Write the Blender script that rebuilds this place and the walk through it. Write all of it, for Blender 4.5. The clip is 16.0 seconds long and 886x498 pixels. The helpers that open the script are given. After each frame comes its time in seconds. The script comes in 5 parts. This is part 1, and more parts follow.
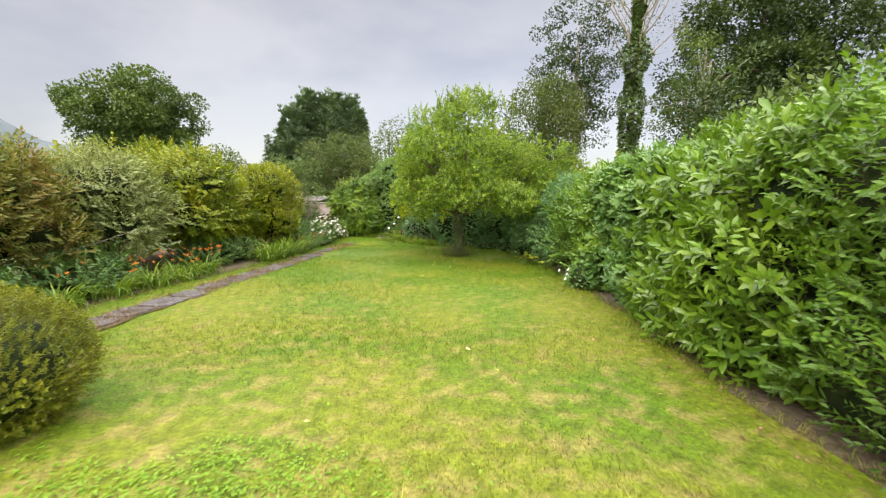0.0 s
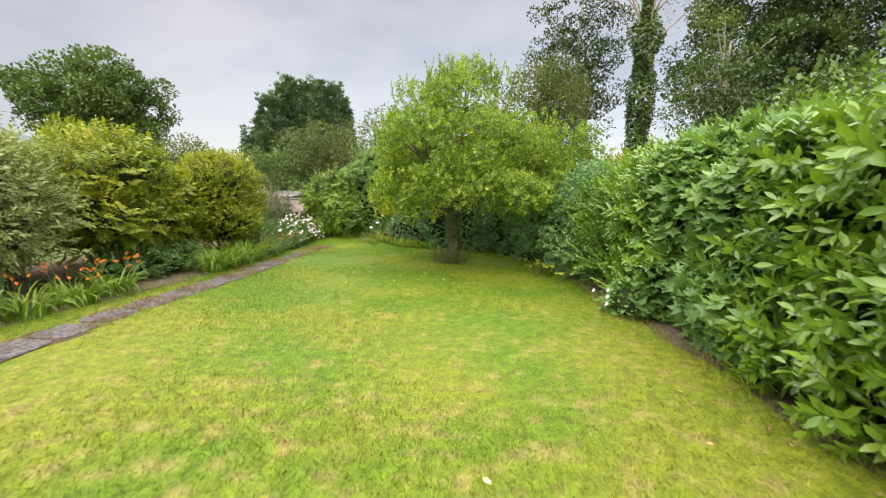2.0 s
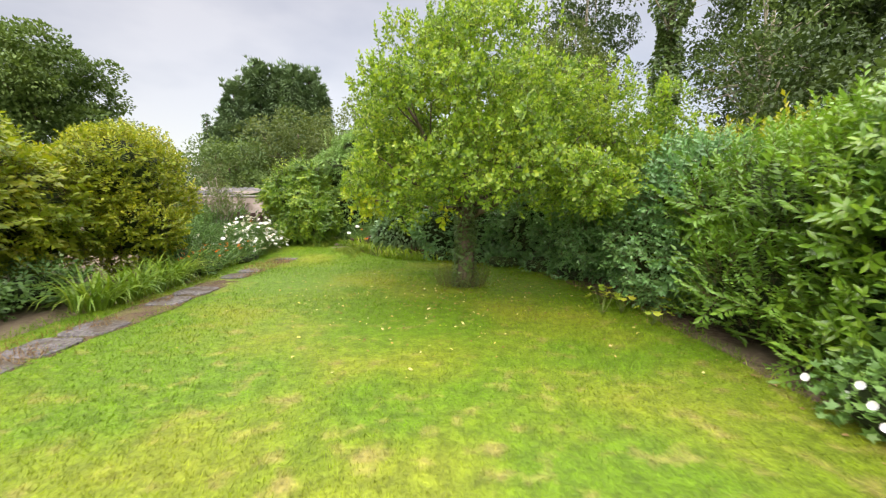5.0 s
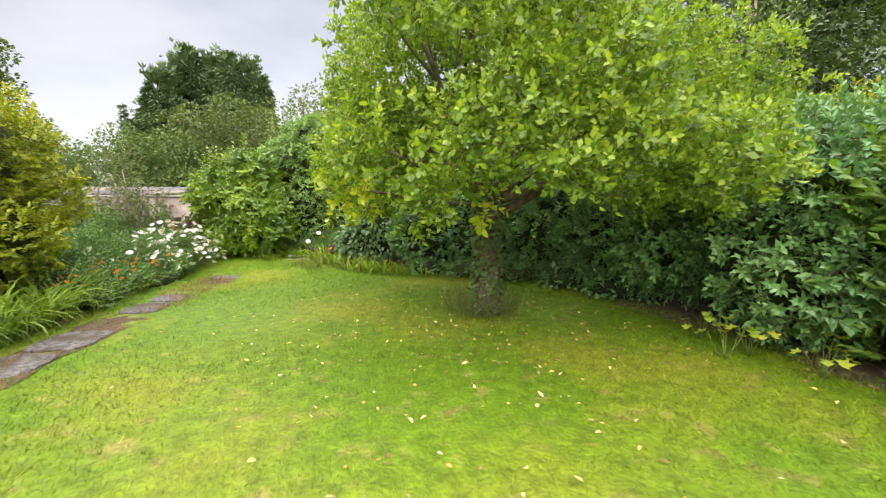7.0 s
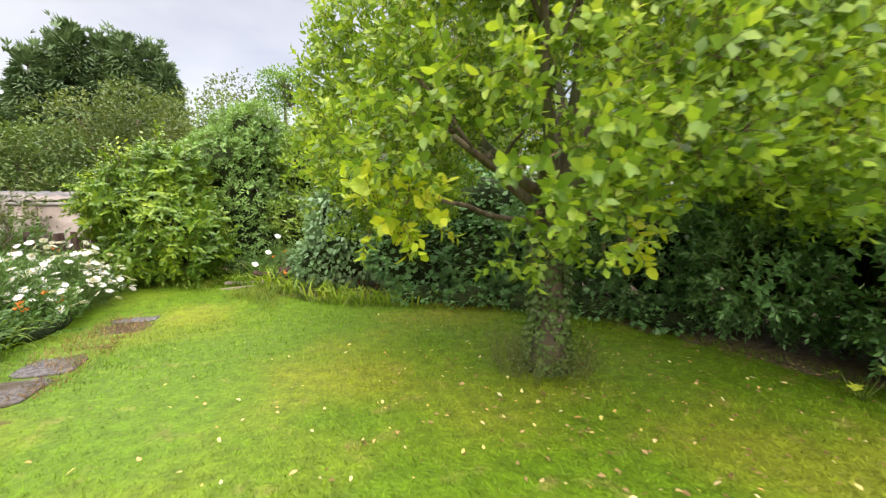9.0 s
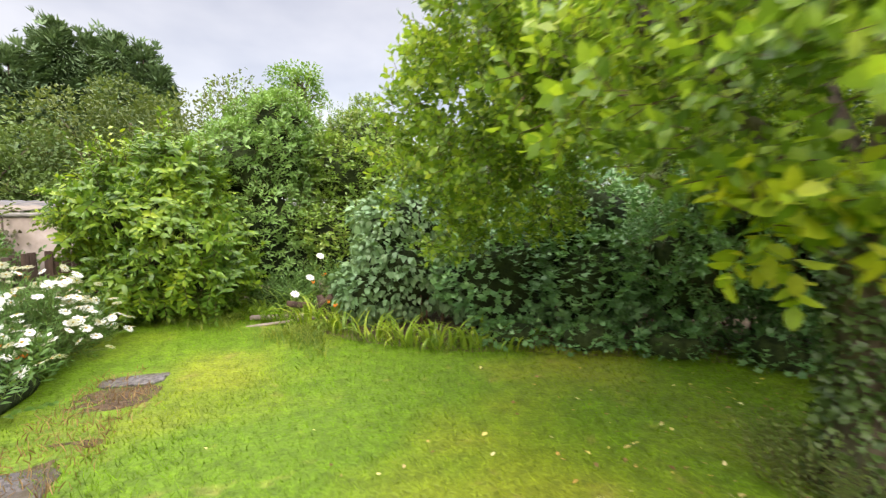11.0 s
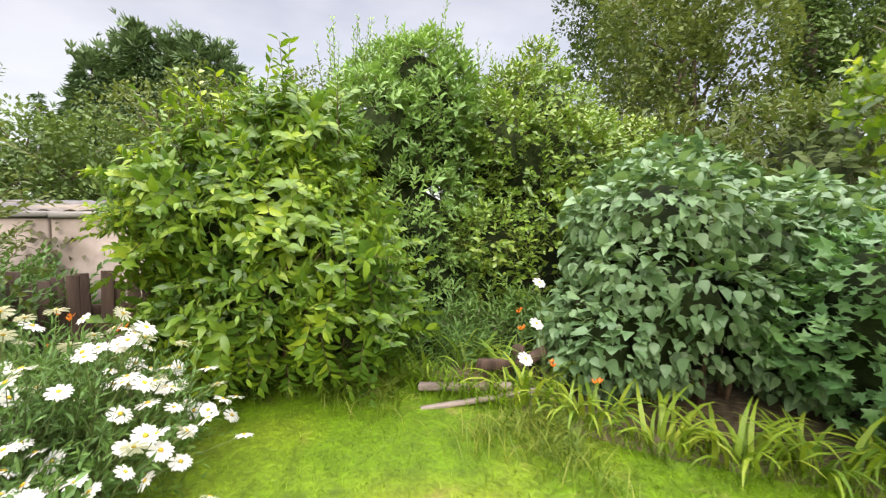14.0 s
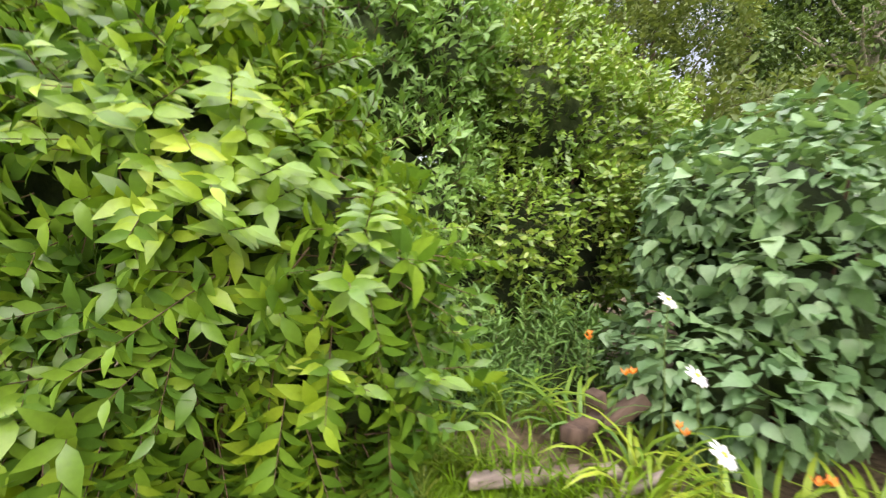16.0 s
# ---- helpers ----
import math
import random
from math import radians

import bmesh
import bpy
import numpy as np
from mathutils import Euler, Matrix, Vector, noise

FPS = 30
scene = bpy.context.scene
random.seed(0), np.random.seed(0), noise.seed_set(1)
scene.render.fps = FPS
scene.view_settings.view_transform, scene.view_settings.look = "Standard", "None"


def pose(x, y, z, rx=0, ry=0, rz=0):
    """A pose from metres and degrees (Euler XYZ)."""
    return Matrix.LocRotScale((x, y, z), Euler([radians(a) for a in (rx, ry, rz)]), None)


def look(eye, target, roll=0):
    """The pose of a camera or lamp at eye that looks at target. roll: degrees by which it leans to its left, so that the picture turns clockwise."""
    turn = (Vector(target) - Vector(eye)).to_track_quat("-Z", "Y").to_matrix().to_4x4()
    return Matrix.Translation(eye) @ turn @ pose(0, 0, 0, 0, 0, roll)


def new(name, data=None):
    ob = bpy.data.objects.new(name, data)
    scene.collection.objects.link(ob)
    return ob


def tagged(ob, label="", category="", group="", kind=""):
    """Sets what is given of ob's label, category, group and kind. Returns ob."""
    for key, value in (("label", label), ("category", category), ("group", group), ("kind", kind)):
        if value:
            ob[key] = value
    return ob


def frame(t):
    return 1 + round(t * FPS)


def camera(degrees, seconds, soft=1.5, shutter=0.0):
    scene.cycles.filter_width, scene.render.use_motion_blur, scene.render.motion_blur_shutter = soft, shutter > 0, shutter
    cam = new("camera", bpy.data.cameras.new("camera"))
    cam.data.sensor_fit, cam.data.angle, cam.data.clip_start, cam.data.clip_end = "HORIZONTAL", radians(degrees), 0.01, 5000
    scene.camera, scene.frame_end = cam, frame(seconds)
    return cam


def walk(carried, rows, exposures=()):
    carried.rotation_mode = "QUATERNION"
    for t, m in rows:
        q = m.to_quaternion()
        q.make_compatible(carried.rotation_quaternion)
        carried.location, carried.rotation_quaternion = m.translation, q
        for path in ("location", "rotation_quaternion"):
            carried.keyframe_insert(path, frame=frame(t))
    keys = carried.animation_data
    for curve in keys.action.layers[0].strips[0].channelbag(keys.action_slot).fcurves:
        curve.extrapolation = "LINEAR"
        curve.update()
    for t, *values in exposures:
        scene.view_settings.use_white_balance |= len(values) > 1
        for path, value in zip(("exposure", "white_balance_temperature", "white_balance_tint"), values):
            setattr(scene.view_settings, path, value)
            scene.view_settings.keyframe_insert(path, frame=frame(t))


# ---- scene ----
cam = camera(91.2, 16.0, soft=1.25, shutter=0.4)
PATH = [
    (0, (0.877, -0.453, 1.522), (0.778, 1.533, 1.309), 0.4),
    (0.5, (0.892, 0.057, 1.506), (0.791, 2.042, 1.282), 0.4),
    (1, (0.839, 0.629, 1.483), (0.746, 2.613, 1.251), 0.4),
    (1.5, (0.777, 1.191, 1.494), (0.704, 3.176, 1.261), 0.4),
    (2, (0.74, 1.741, 1.51), (0.686, 3.727, 1.279), 0.4),
    (2.5, (0.717, 2.247, 1.514), (0.678, 4.233, 1.286), 0.4),
    (3, (0.674, 2.754, 1.503), (0.645, 4.741, 1.274), 0.3),
    (3.5, (0.563, 3.262, 1.492), (0.545, 5.249, 1.262), 0.4),
    (4, (0.483, 3.767, 1.458), (0.478, 5.754, 1.227), 0.4),
    (4.2, (0.438, 3.979, 1.463), (0.436, 5.965, 1.23), 0.4),
    (6.3, (-0.169, 6.389, 1.319), (-0.027, 8.372, 1.099), -0.1),
    (6.5, (-0.264, 6.585, 1.306), (-0.09, 8.566, 1.093), -0.1),
    (7, (-0.482, 7.035, 1.291), (-0.22, 9.007, 1.082), -0.1),
    (7.5, (-0.664, 7.527, 1.267), (-0.309, 9.485, 1.065), -0.1),
    (8, (-0.88, 7.946, 1.273), (-0.436, 9.886, 1.079), -0.2),
    (8.2, (-0.965, 8.112, 1.291), (-0.485, 10.045, 1.102), -0.2),
    (10.3, (-1.756, 9.976, 1.383), (-1.042, 11.837, 1.223), -0.1),
    (10.5, (-1.827, 10.158, 1.376), (-1.119, 12.023, 1.232), -0.2),
    (11, (-1.98, 10.681, 1.341), (-1.328, 12.567, 1.221), -0.2),
    (11.5, (-2.156, 11.218, 1.314), (-1.605, 13.138, 1.213), -0.3),
    (12, (-2.267, 11.662, 1.303), (-1.811, 13.607, 1.21), -0.4),
    (12.5, (-2.405, 12.125, 1.277), (-2.022, 14.086, 1.185), -0.4),
    (13, (-2.567, 12.571, 1.297), (-2.21, 14.537, 1.207), -0.3),
    (13.5, (-2.753, 13.007, 1.317), (-2.378, 14.969, 1.224), -0.4),
    (14, (-2.977, 13.357, 1.324), (-2.542, 15.307, 1.231), -0.3),
    (14.5, (-3.125, 13.729, 1.308), (-2.58, 15.651, 1.22), 0.1),
    (15, (-3.199, 14.171, 1.325), (-2.462, 16.026, 1.198), 0.6),
    (15.5, (-3.205, 14.455, 1.305), (-2.407, 16.285, 1.178), 0.6),
    (16, (-3.293, 14.865, 1.271), (-2.48, 16.687, 1.132), 1.3),
]
walk(cam, [(t, look(eye, target, roll)) for t, eye, target, roll in PATH],
     exposures=((0, 0.34, 7000, 13), (4, 0.42, 7000, 13), (7, 0.62, 7000, 13), (10.3, 0.68, 7000, 13), (13.5, 0.66, 7000, 13), (16, 0.88, 7000, 13)))

# ---- light ----
SUN_EL, SUN_AZ = 30.0, 195.0
world = bpy.data.worlds.new("overcast_sky")
scene.world = world
world.use_nodes = True


def link_nodes(tree, pairs):
    for a, b in pairs:
        tree.links.new(a, b)


def make_world():
    nt = world.node_tree
    nt.nodes.clear()
    N = nt.nodes.new
    out, add = N("ShaderNodeOutputWorld"), N("ShaderNodeAddShader")
    bg_sky, bg_cloud = N("ShaderNodeBackground"), N("ShaderNodeBackground")
    sky = N("ShaderNodeTexSky")
    sky.sky_type, sky.sun_disc = "NISHITA", False
    sky.sun_elevation, sky.sun_rotation = radians(SUN_EL), radians(SUN_AZ)
    bg_sky.inputs["Strength"].default_value = 0.05
    co, sep = N("ShaderNodeTexCoord"), N("ShaderNodeSeparateXYZ")
    mp = N("ShaderNodeMapping")
    mp.inputs["Scale"].default_value = (1.0, 1.0, 2.4)
    mp.inputs["Location"].default_value = (0.35, 0.1, 0.2)
    n1, n2 = N("ShaderNodeTexNoise"), N("ShaderNodeTexNoise")
    n1.inputs["Scale"].default_value, n1.inputs["Detail"].default_value, n1.inputs["Roughness"].default_value = 1.5, 5, 0.5
    n2.inputs["Scale"].default_value, n2.inputs["Detail"].default_value, n2.inputs["Roughness"].default_value = 4.5, 4, 0.5
    mixf = N("ShaderNodeMath")
    mixf.operation = "MULTIPLY_ADD"
    mixf.inputs[1].default_value = 0.3
    ramp = N("ShaderNodeValToRGB")
    ramp.color_ramp.elements[0].position, ramp.color_ramp.elements[0].color = 0.52, (0.26, 0.26, 0.295, 1)
    ramp.color_ramp.elements[1].position, ramp.color_ramp.elements[1].color = 0.80, (0.44, 0.432, 0.445, 1)
    # overcast dome, its unseen part overhead boosted CLOUD_ZENITH times to brighten the land
    up = N("ShaderNodeMath")
    up.operation = "MAXIMUM"
    up.inputs[1].default_value = 0.0
    gain = N("ShaderNodeMapRange")
    gain.inputs["From Min"].default_value, gain.inputs["From Max"].default_value = 0.50, 0.66
    gain.inputs["To Min"].default_value, gain.inputs["To Max"].default_value = 1.0, CLOUD_ZENITH
    bg_cloud.inputs["Strength"].default_value = 1.0
    mul = N("ShaderNodeVectorMath")
    mul.operation = "SCALE"
    link_nodes(nt, [
        (co.outputs["Generated"], mp.inputs["Vector"]), (mp.outputs["Vector"], n1.inputs["Vector"]), (mp.outputs["Vector"], n2.inputs["Vector"]),
        (co.outputs["Generated"], sep.inputs[0]), (sep.outputs["Z"], up.inputs[0]), (up.outputs[0], gain.inputs["Value"]),
        (n2.outputs["Fac"], mixf.inputs[0]), (n1.outputs["Fac"], mixf.inputs[2]), (mixf.outputs[0], ramp.inputs["Fac"]),
        (ramp.outputs["Color"], mul.inputs[0]), (gain.outputs["Result"], mul.inputs["Scale"]), (mul.outputs[0], bg_cloud.inputs["Color"]),
        (sky.outputs[0], bg_sky.inputs["Color"]), (bg_sky.outputs[0], add.inputs[0]), (bg_cloud.outputs[0], add.inputs[1]),
        (add.outputs[0], out.inputs["Surface"])])


CLOUD_ZENITH = 8.8
make_world()
sun = new("sun", bpy.data.lights.new("sun", "SUN"))
sun.data.energy, sun.data.angle, sun.data.color = 2.2, radians(50), (1.0, 0.95, 0.85)
sun.matrix_world = look((0, 0, 30), (30 * math.cos(radians(SUN_EL)) * -math.sin(radians(SUN_AZ)), 30 * math.cos(radians(SUN_EL)) * -math.cos(radians(SUN_AZ)), 30 - 30 * math.sin(radians(SUN_EL))))

# ---- materials ----


def base_mat(name, rough=0.7, spec=0.4):
    m = bpy.data.materials.new(name)
    m.use_nodes = True
    b = m.node_tree.nodes["Principled BSDF"]
    b.inputs["Roughness"].default_value = rough
    b.inputs["Specular IOR Level"].default_value = spec
    return m, m.node_tree, b


def leaf_mat(name, colors, rough=0.45, spec=0.5, trans=0.3, patch=0.6, patch_scale=1.3):
    """Leaves: the colour varies from leaf to leaf and from bough to bough; light shines through the blade."""
    m, nt, b = base_mat(name, rough, spec)
    N = nt.nodes.new
    geo, info, co, noi, fine = N("ShaderNodeNewGeometry"), N("ShaderNodeObjectInfo"), N("ShaderNodeTexCoord"), N("ShaderNodeTexNoise"), N("ShaderNodeTexNoise")
    noi.inputs["Scale"].default_value, noi.inputs["Detail"].default_value = patch_scale, 2
    fine.inputs["Scale"].default_value, fine.inputs["Detail"].default_value = 60, 2
    add, fr = N("ShaderNodeMath"), N("ShaderNodeMath")
    add.operation, fr.operation = "ADD", "FRACT"
    mixv = N("ShaderNodeMix")
    mixv.inputs["Factor"].default_value = patch
    cen = N("ShaderNodeMapRange")
    cen.inputs["From Min"].default_value, cen.inputs["From Max"].default_value = 0.3, 0.7
    ramp = N("ShaderNodeValToRGB")
    el = ramp.color_ramp.elements
    for i, c in enumerate(colors):
        p = i / (len(colors) - 1)
        e = el[0] if i == 0 else (el[len(el) - 1] if i == len(colors) - 1 else el.new(p))
        e.position, e.color = p, (*c, 1)
    hs = N("ShaderNodeHueSaturation")
    fv = N("ShaderNodeMapRange")
    fv.inputs["To Min"].default_value, fv.inputs["To Max"].default_value = 0.8, 1.2
    tr, mix, out = N("ShaderNodeBsdfTranslucent"), N("ShaderNodeMixShader"), nt.nodes["Material Output"]
    mix.inputs[0].default_value = trans
    tint = N("ShaderNodeMix")
    tint.data_type, tint.blend_type = "RGBA", "MULTIPLY"
    tint.inputs["Factor"].default_value = 1.0
    tint.inputs[7].default_value = (1.3, 1.25, 0.6, 1)
    link_nodes(nt, [
        (geo.outputs["Random Per Island"], add.inputs[0]), (info.outputs["Random"], add.inputs[1]), (add.outputs[0], fr.inputs[0]),
        (geo.outputs["Position"], noi.inputs["Vector"]), (geo.outputs["Position"], fine.inputs["Vector"]),
        (noi.outputs["Fac"], cen.inputs["Value"]), (fr.outputs[0], mixv.inputs[2]), (cen.outputs["Result"], mixv.inputs[3]),
        (mixv.outputs[0], ramp.inputs["Fac"]), (fine.outputs["Fac"], fv.inputs["Value"]), (fv.outputs["Result"], hs.inputs["Value"]),
        (ramp.outputs["Color"], hs.inputs["Color"]), (hs.outputs["Color"], b.inputs["Base Color"]),
        (hs.outputs["Color"], tint.inputs[6]), (tint.outputs[2], tr.inputs["Color"]),
        (b.outputs[0], mix.inputs[1]), (tr.outputs[0], mix.inputs[2]), (mix.outputs[0], out.inputs["Surface"])])
    return m


def rough_mat(name, c1, c2, scale=8.0, rough=0.85, bump=0.4, c3=None, big=0.7, spec=0.3, stretch=(1, 1, 1)):
    """Stone, bark, soil, timber: two scales of colour and a fine relief."""
    m, nt, b = base_mat(name, rough, spec)
    N = nt.nodes.new
    geo, mp = N("ShaderNodeNewGeometry"), N("ShaderNodeMapping")
    mp.inputs["Scale"].default_value = stretch
    n1, n2, bmp = N("ShaderNodeTexNoise"), N("ShaderNodeTexNoise"), N("ShaderNodeBump")
    n1.inputs["Scale"].default_value, n1.inputs["Detail"].default_value = scale, 8
    n1.inputs["Roughness"].default_value = 0.65
    n2.inputs["Scale"].default_value, n2.inputs["Detail"].default_value = big, 4
    r1 = N("ShaderNodeValToRGB")
    r1.color_ramp.elements[0].position, r1.color_ramp.elements[0].color = 0.35, (*c1, 1)
    r1.color_ramp.elements[1].position, r1.color_ramp.elements[1].color = 0.65, (*c2, 1)
    mx = N("ShaderNodeMix")
    mx.data_type = "RGBA"
    mx.inputs[7].default_value = (*(c3 or c1), 1)
    st = N("ShaderNodeMapRange")
    st.inputs["From Min"].default_value, st.inputs["From Max"].default_value = 0.47, 0.66
    bmp.inputs["Strength"].default_value, bmp.inputs["Distance"].default_value = bump, 0.02
    link_nodes(nt, [
        (geo.outputs["Position"], mp.inputs["Vector"]), (mp.outputs["Vector"], n1.inputs["Vector"]), (geo.outputs["Position"], n2.inputs["Vector"]),
        (n1.outputs["Fac"], r1.inputs["Fac"]), (r1.outputs["Color"], mx.inputs[6]), (n2.outputs["Fac"], st.inputs["Value"]),
        (st.outputs["Result"], mx.inputs["Factor"]), (mx.outputs[2], b.inputs["Base Color"]),
        (n1.outputs["Fac"], bmp.inputs["Height"]), (bmp.outputs[0], b.inputs["Normal"])])
    return m


def grass_mat(name, blades):
    """Mown turf: lush and dry patches a metre wide, and a finer mottle; blades and soil below share it."""
    m, nt, b = base_mat(name, 0.6, 0.3)
    N = nt.nodes.new
    geo = N("ShaderNodeNewGeometry")
    big, mid, fine = N("ShaderNodeTexNoise"), N("ShaderNodeTexNoise"), N("ShaderNodeTexNoise")
    for n, s, d in ((big, 0.55, 3), (mid, 4.4, 7), (fine, 35, 3)):
        n.inputs["Scale"].default_value, n.inputs["Detail"].default_value = s, d
    base = N("ShaderNodeValToRGB")
    e = base.color_ramp.elements
    e[0].position, e[0].color = 0.40, (*GRASS_LUSH, 1)
    e[1].position, e[1].color = 0.60, (*GRASS_PALE, 1)
    dry = N("ShaderNodeMix")
    dry.data_type = "RGBA"
    dry.inputs[7].default_value = (*GRASS_DRY, 1)
    dm = N("ShaderNodeMapRange")
    dm.inputs["From Min"].default_value, dm.inputs["From Max"].default_value = 0.54, 0.70
    dm.inputs["To Max"].default_value = 0.56
    hs, fv = N("ShaderNodeHueSaturation"), N("ShaderNodeMapRange")
    fv.inputs["To Min"].default_value, fv.inputs["To Max"].default_value = (0.5, 1.55) if blades else (0.25, 1.3)
    # the open end of the lawn is drier than the end near the tree
    sp, dryend, sumv = N("ShaderNodeSeparateXYZ"), N("ShaderNodeMapRange"), N("ShaderNodeMath")
    dryend.inputs["From Min"].default_value, dryend.inputs["From Max"].default_value = 2.0, 13.0
    dryend.inputs["To Min"].default_value, dryend.inputs["To Max"].default_value = 0.065, -0.08
    sumv.operation = "ADD"
    drysum = N("ShaderNodeMath")
    drysum.operation = "ADD"
    link_nodes(nt, [(dryend.outputs["Result"], drysum.inputs[0]), (mid.outputs["Fac"], drysum.inputs[1])])
    link_nodes(nt, [(geo.outputs["Position"], sp.inputs[0]), (sp.outputs["Y"], dryend.inputs["Value"]), (dryend.outputs["Result"], sumv.inputs[0]), (big.outputs["Fac"], sumv.inputs[1])])
    # tufts a hand wide
    tuft, tv, th = N("ShaderNodeTexNoise"), N("ShaderNodeMapRange"), N("ShaderNodeHueSaturation")
    tuft.inputs["Scale"].default_value, tuft.inputs["Detail"].default_value = 9, 5
    tv.inputs["From Min"].default_value, tv.inputs["From Max"].default_value = 0.3, 0.7
    tv.inputs["To Min"].default_value, tv.inputs["To Max"].default_value = 0.70, 1.27
    link_nodes(nt, [(geo.outputs["Position"], tuft.inputs["Vector"]), (tuft.outputs["Fac"], tv.inputs["Value"]), (tv.outputs["Result"], th.inputs["Value"])])
    link_nodes(nt, [(geo.outputs["Position"], n.inputs["Vector"]) for n in (big, mid, fine)])
    link_nodes(nt, [
        (sumv.outputs[0], base.inputs["Fac"]), (base.outputs["Color"], dry.inputs[6]), (drysum.outputs[0], dm.inputs["Value"]),
        (dm.outputs["Result"], dry.inputs["Factor"]), (dry.outputs[2], th.inputs["Color"]), (th.outputs["Color"], hs.inputs["Color"]), (fv.outputs["Result"], hs.inputs["Value"]),
        (hs.outputs["Color"], b.inputs["Base Color"])])
    if blades:
        link_nodes(nt, [(geo.outputs["Random Per Island"], fv.inputs["Value"])])
        tr, mix, out = N("ShaderNodeBsdfTranslucent"), N("ShaderNodeMixShader"), nt.nodes["Material Output"]
        mix.inputs[0].default_value = 0.3
        link_nodes(nt, [(hs.outputs["Color"], tr.inputs["Color"]), (b.outputs[0], mix.inputs[1]), (tr.outputs[0], mix.inputs[2]), (mix.outputs[0], out.inputs["Surface"])])
    else:
        bmp = N("ShaderNodeBump")
        bmp.inputs["Strength"].default_value, bmp.inputs["Distance"].default_value = 0.6, 0.03
        link_nodes(nt, [(fine.outputs["Fac"], fv.inputs["Value"]), (fine.outputs["Fac"], bmp.inputs["Height"]), (bmp.outputs[0], b.inputs["Normal"])])
    return m


GRASS_LUSH, GRASS_PALE, GRASS_DRY = (0.116, 0.216, 0.005), (0.210, 0.256, 0.015), (0.38, 0.29, 0.10)
M_TURF, M_BLADE = grass_mat("turf", False), grass_mat("grass_blade", True)
M_SOIL = rough_mat("bed_soil", (0.07, 0.05, 0.033), (0.22, 0.165, 0.105), 14, 0.95, 0.8, (0.15, 0.12, 0.075), 1.2)
M_ROUGH = rough_mat("rough_ground", (0.05, 0.08, 0.02), (0.09, 0.13, 0.03), 5, 0.95, 0.6, (0.06, 0.05, 0.03), 0.3)
M_SLAB = rough_mat("worn_slab", (0.045, 0.042, 0.042), (0.21, 0.195, 0.19), 26, 0.92, 0.7, (0.075, 0.06, 0.035), 3.0, 0.15)
M_MOSS = rough_mat("brown_moss", (0.03, 0.018, 0.012), (0.15, 0.10, 0.06), 30, 0.95, 1.0, (0.13, 0.12, 0.04), 3.0)
M_BARK = rough_mat("bark", (0.05, 0.038, 0.028), (0.17, 0.13, 0.10), 16, 0.9, 1.0, (0.09, 0.10, 0.05), 2.0, 0.2, (1, 1, 0.25))
M_PALEBARK = rough_mat("pale_bark", (0.20, 0.17, 0.13), (0.42, 0.38, 0.32), 14, 0.85, 0.6, (0.25, 0.23, 0.17), 2.0, 0.2, (1, 1, 0.25))
M_TWIG = rough_mat("twig", (0.09, 0.055, 0.035), (0.17, 0.11, 0.07), 20, 0.85, 0.5)
M_GREENTWIG = rough_mat("green_stem", (0.10, 0.15, 0.04), (0.17, 0.22, 0.06), 20, 0.7, 0.3)
# near-black green that stands in for the shade deep between the leaves
M_INNERSHADE = rough_mat("inner_shade", (0.010, 0.018, 0.005), (0.05, 0.075, 0.02), 13, 0.95, 1.0)
M_RENDER = rough_mat("wall_render", (0.32, 0.265, 0.235), (0.43, 0.365, 0.33), 7, 0.9, 0.3, (0.22, 0.18, 0.15), 1.6)
M_COPING = rough_mat("coping_stone", (0.20, 0.19, 0.18), (0.36, 0.34, 0.31), 12, 0.9, 0.5)
M_ROOFING = rough_mat("weathered_sheet", (0.06, 0.06, 0.062), (0.14, 0.138, 0.14), 6, 0.92, 0.3, (0.22, 0.19, 0.16), 1.0)
M_TIMBER = rough_mat("dark_timber", (0.045, 0.03, 0.024), (0.13, 0.085, 0.065), 10, 0.85, 0.7, (0.10, 0.075, 0.06), 2.0, 0.2, (1, 1, 0.15))
M_PLANK = rough_mat("grey_plank", (0.16, 0.125, 0.11), (0.36, 0.30, 0.27), 12, 0.85, 0.7, (0.22, 0.16, 0.13), 3.0, 0.2, (0.2, 1, 1))
M_RUST = rough_mat("dead_leaf", (0.10, 0.04, 0.02), (0.25, 0.11, 0.045), 20, 0.8, 0.4)
M_APPLE = leaf_mat("apple_leaf", [(0.045, 0.105, 0.016), (0.105, 0.20, 0.025), (0.185, 0.31, 0.035), (0.30, 0.43, 0.05), (0.44, 0.52, 0.07)], 0.4, 0.5, 0.46, 0.35, 1.8)
M_APPLEYEL = leaf_mat("yellowing_apple_leaf", [(0.24, 0.38, 0.03), (0.38, 0.48, 0.035), (0.54, 0.52, 0.05)], 0.45, 0.4, 0.42, 0.3)
M_LAUREL = leaf_mat("laurel_leaf", [(0.077, 0.165, 0.018), (0.145, 0.275, 0.024), (0.26, 0.39, 0.04)], 0.28, 0.6, 0.22, 0.5)
M_SYCAMORE = leaf_mat("sycamore_leaf", [(0.094, 0.203, 0.055), (0.156, 0.296, 0.078), (0.234, 0.406, 0.086)], 0.42, 0.5, 0.28, 0.4)
M_PRIVET = leaf_mat("privet_leaf", [(0.076, 0.166, 0.028), (0.138, 0.276, 0.035), (0.235, 0.400, 0.041)], 0.4, 0.5, 0.3, 0.5)
M_DARKSHRUB = leaf_mat("dark_shrub_leaf", [(0.077, 0.185, 0.065), (0.130, 0.281, 0.098), (0.216, 0.389, 0.130)], 0.36, 0.5, 0.2, 0.5)
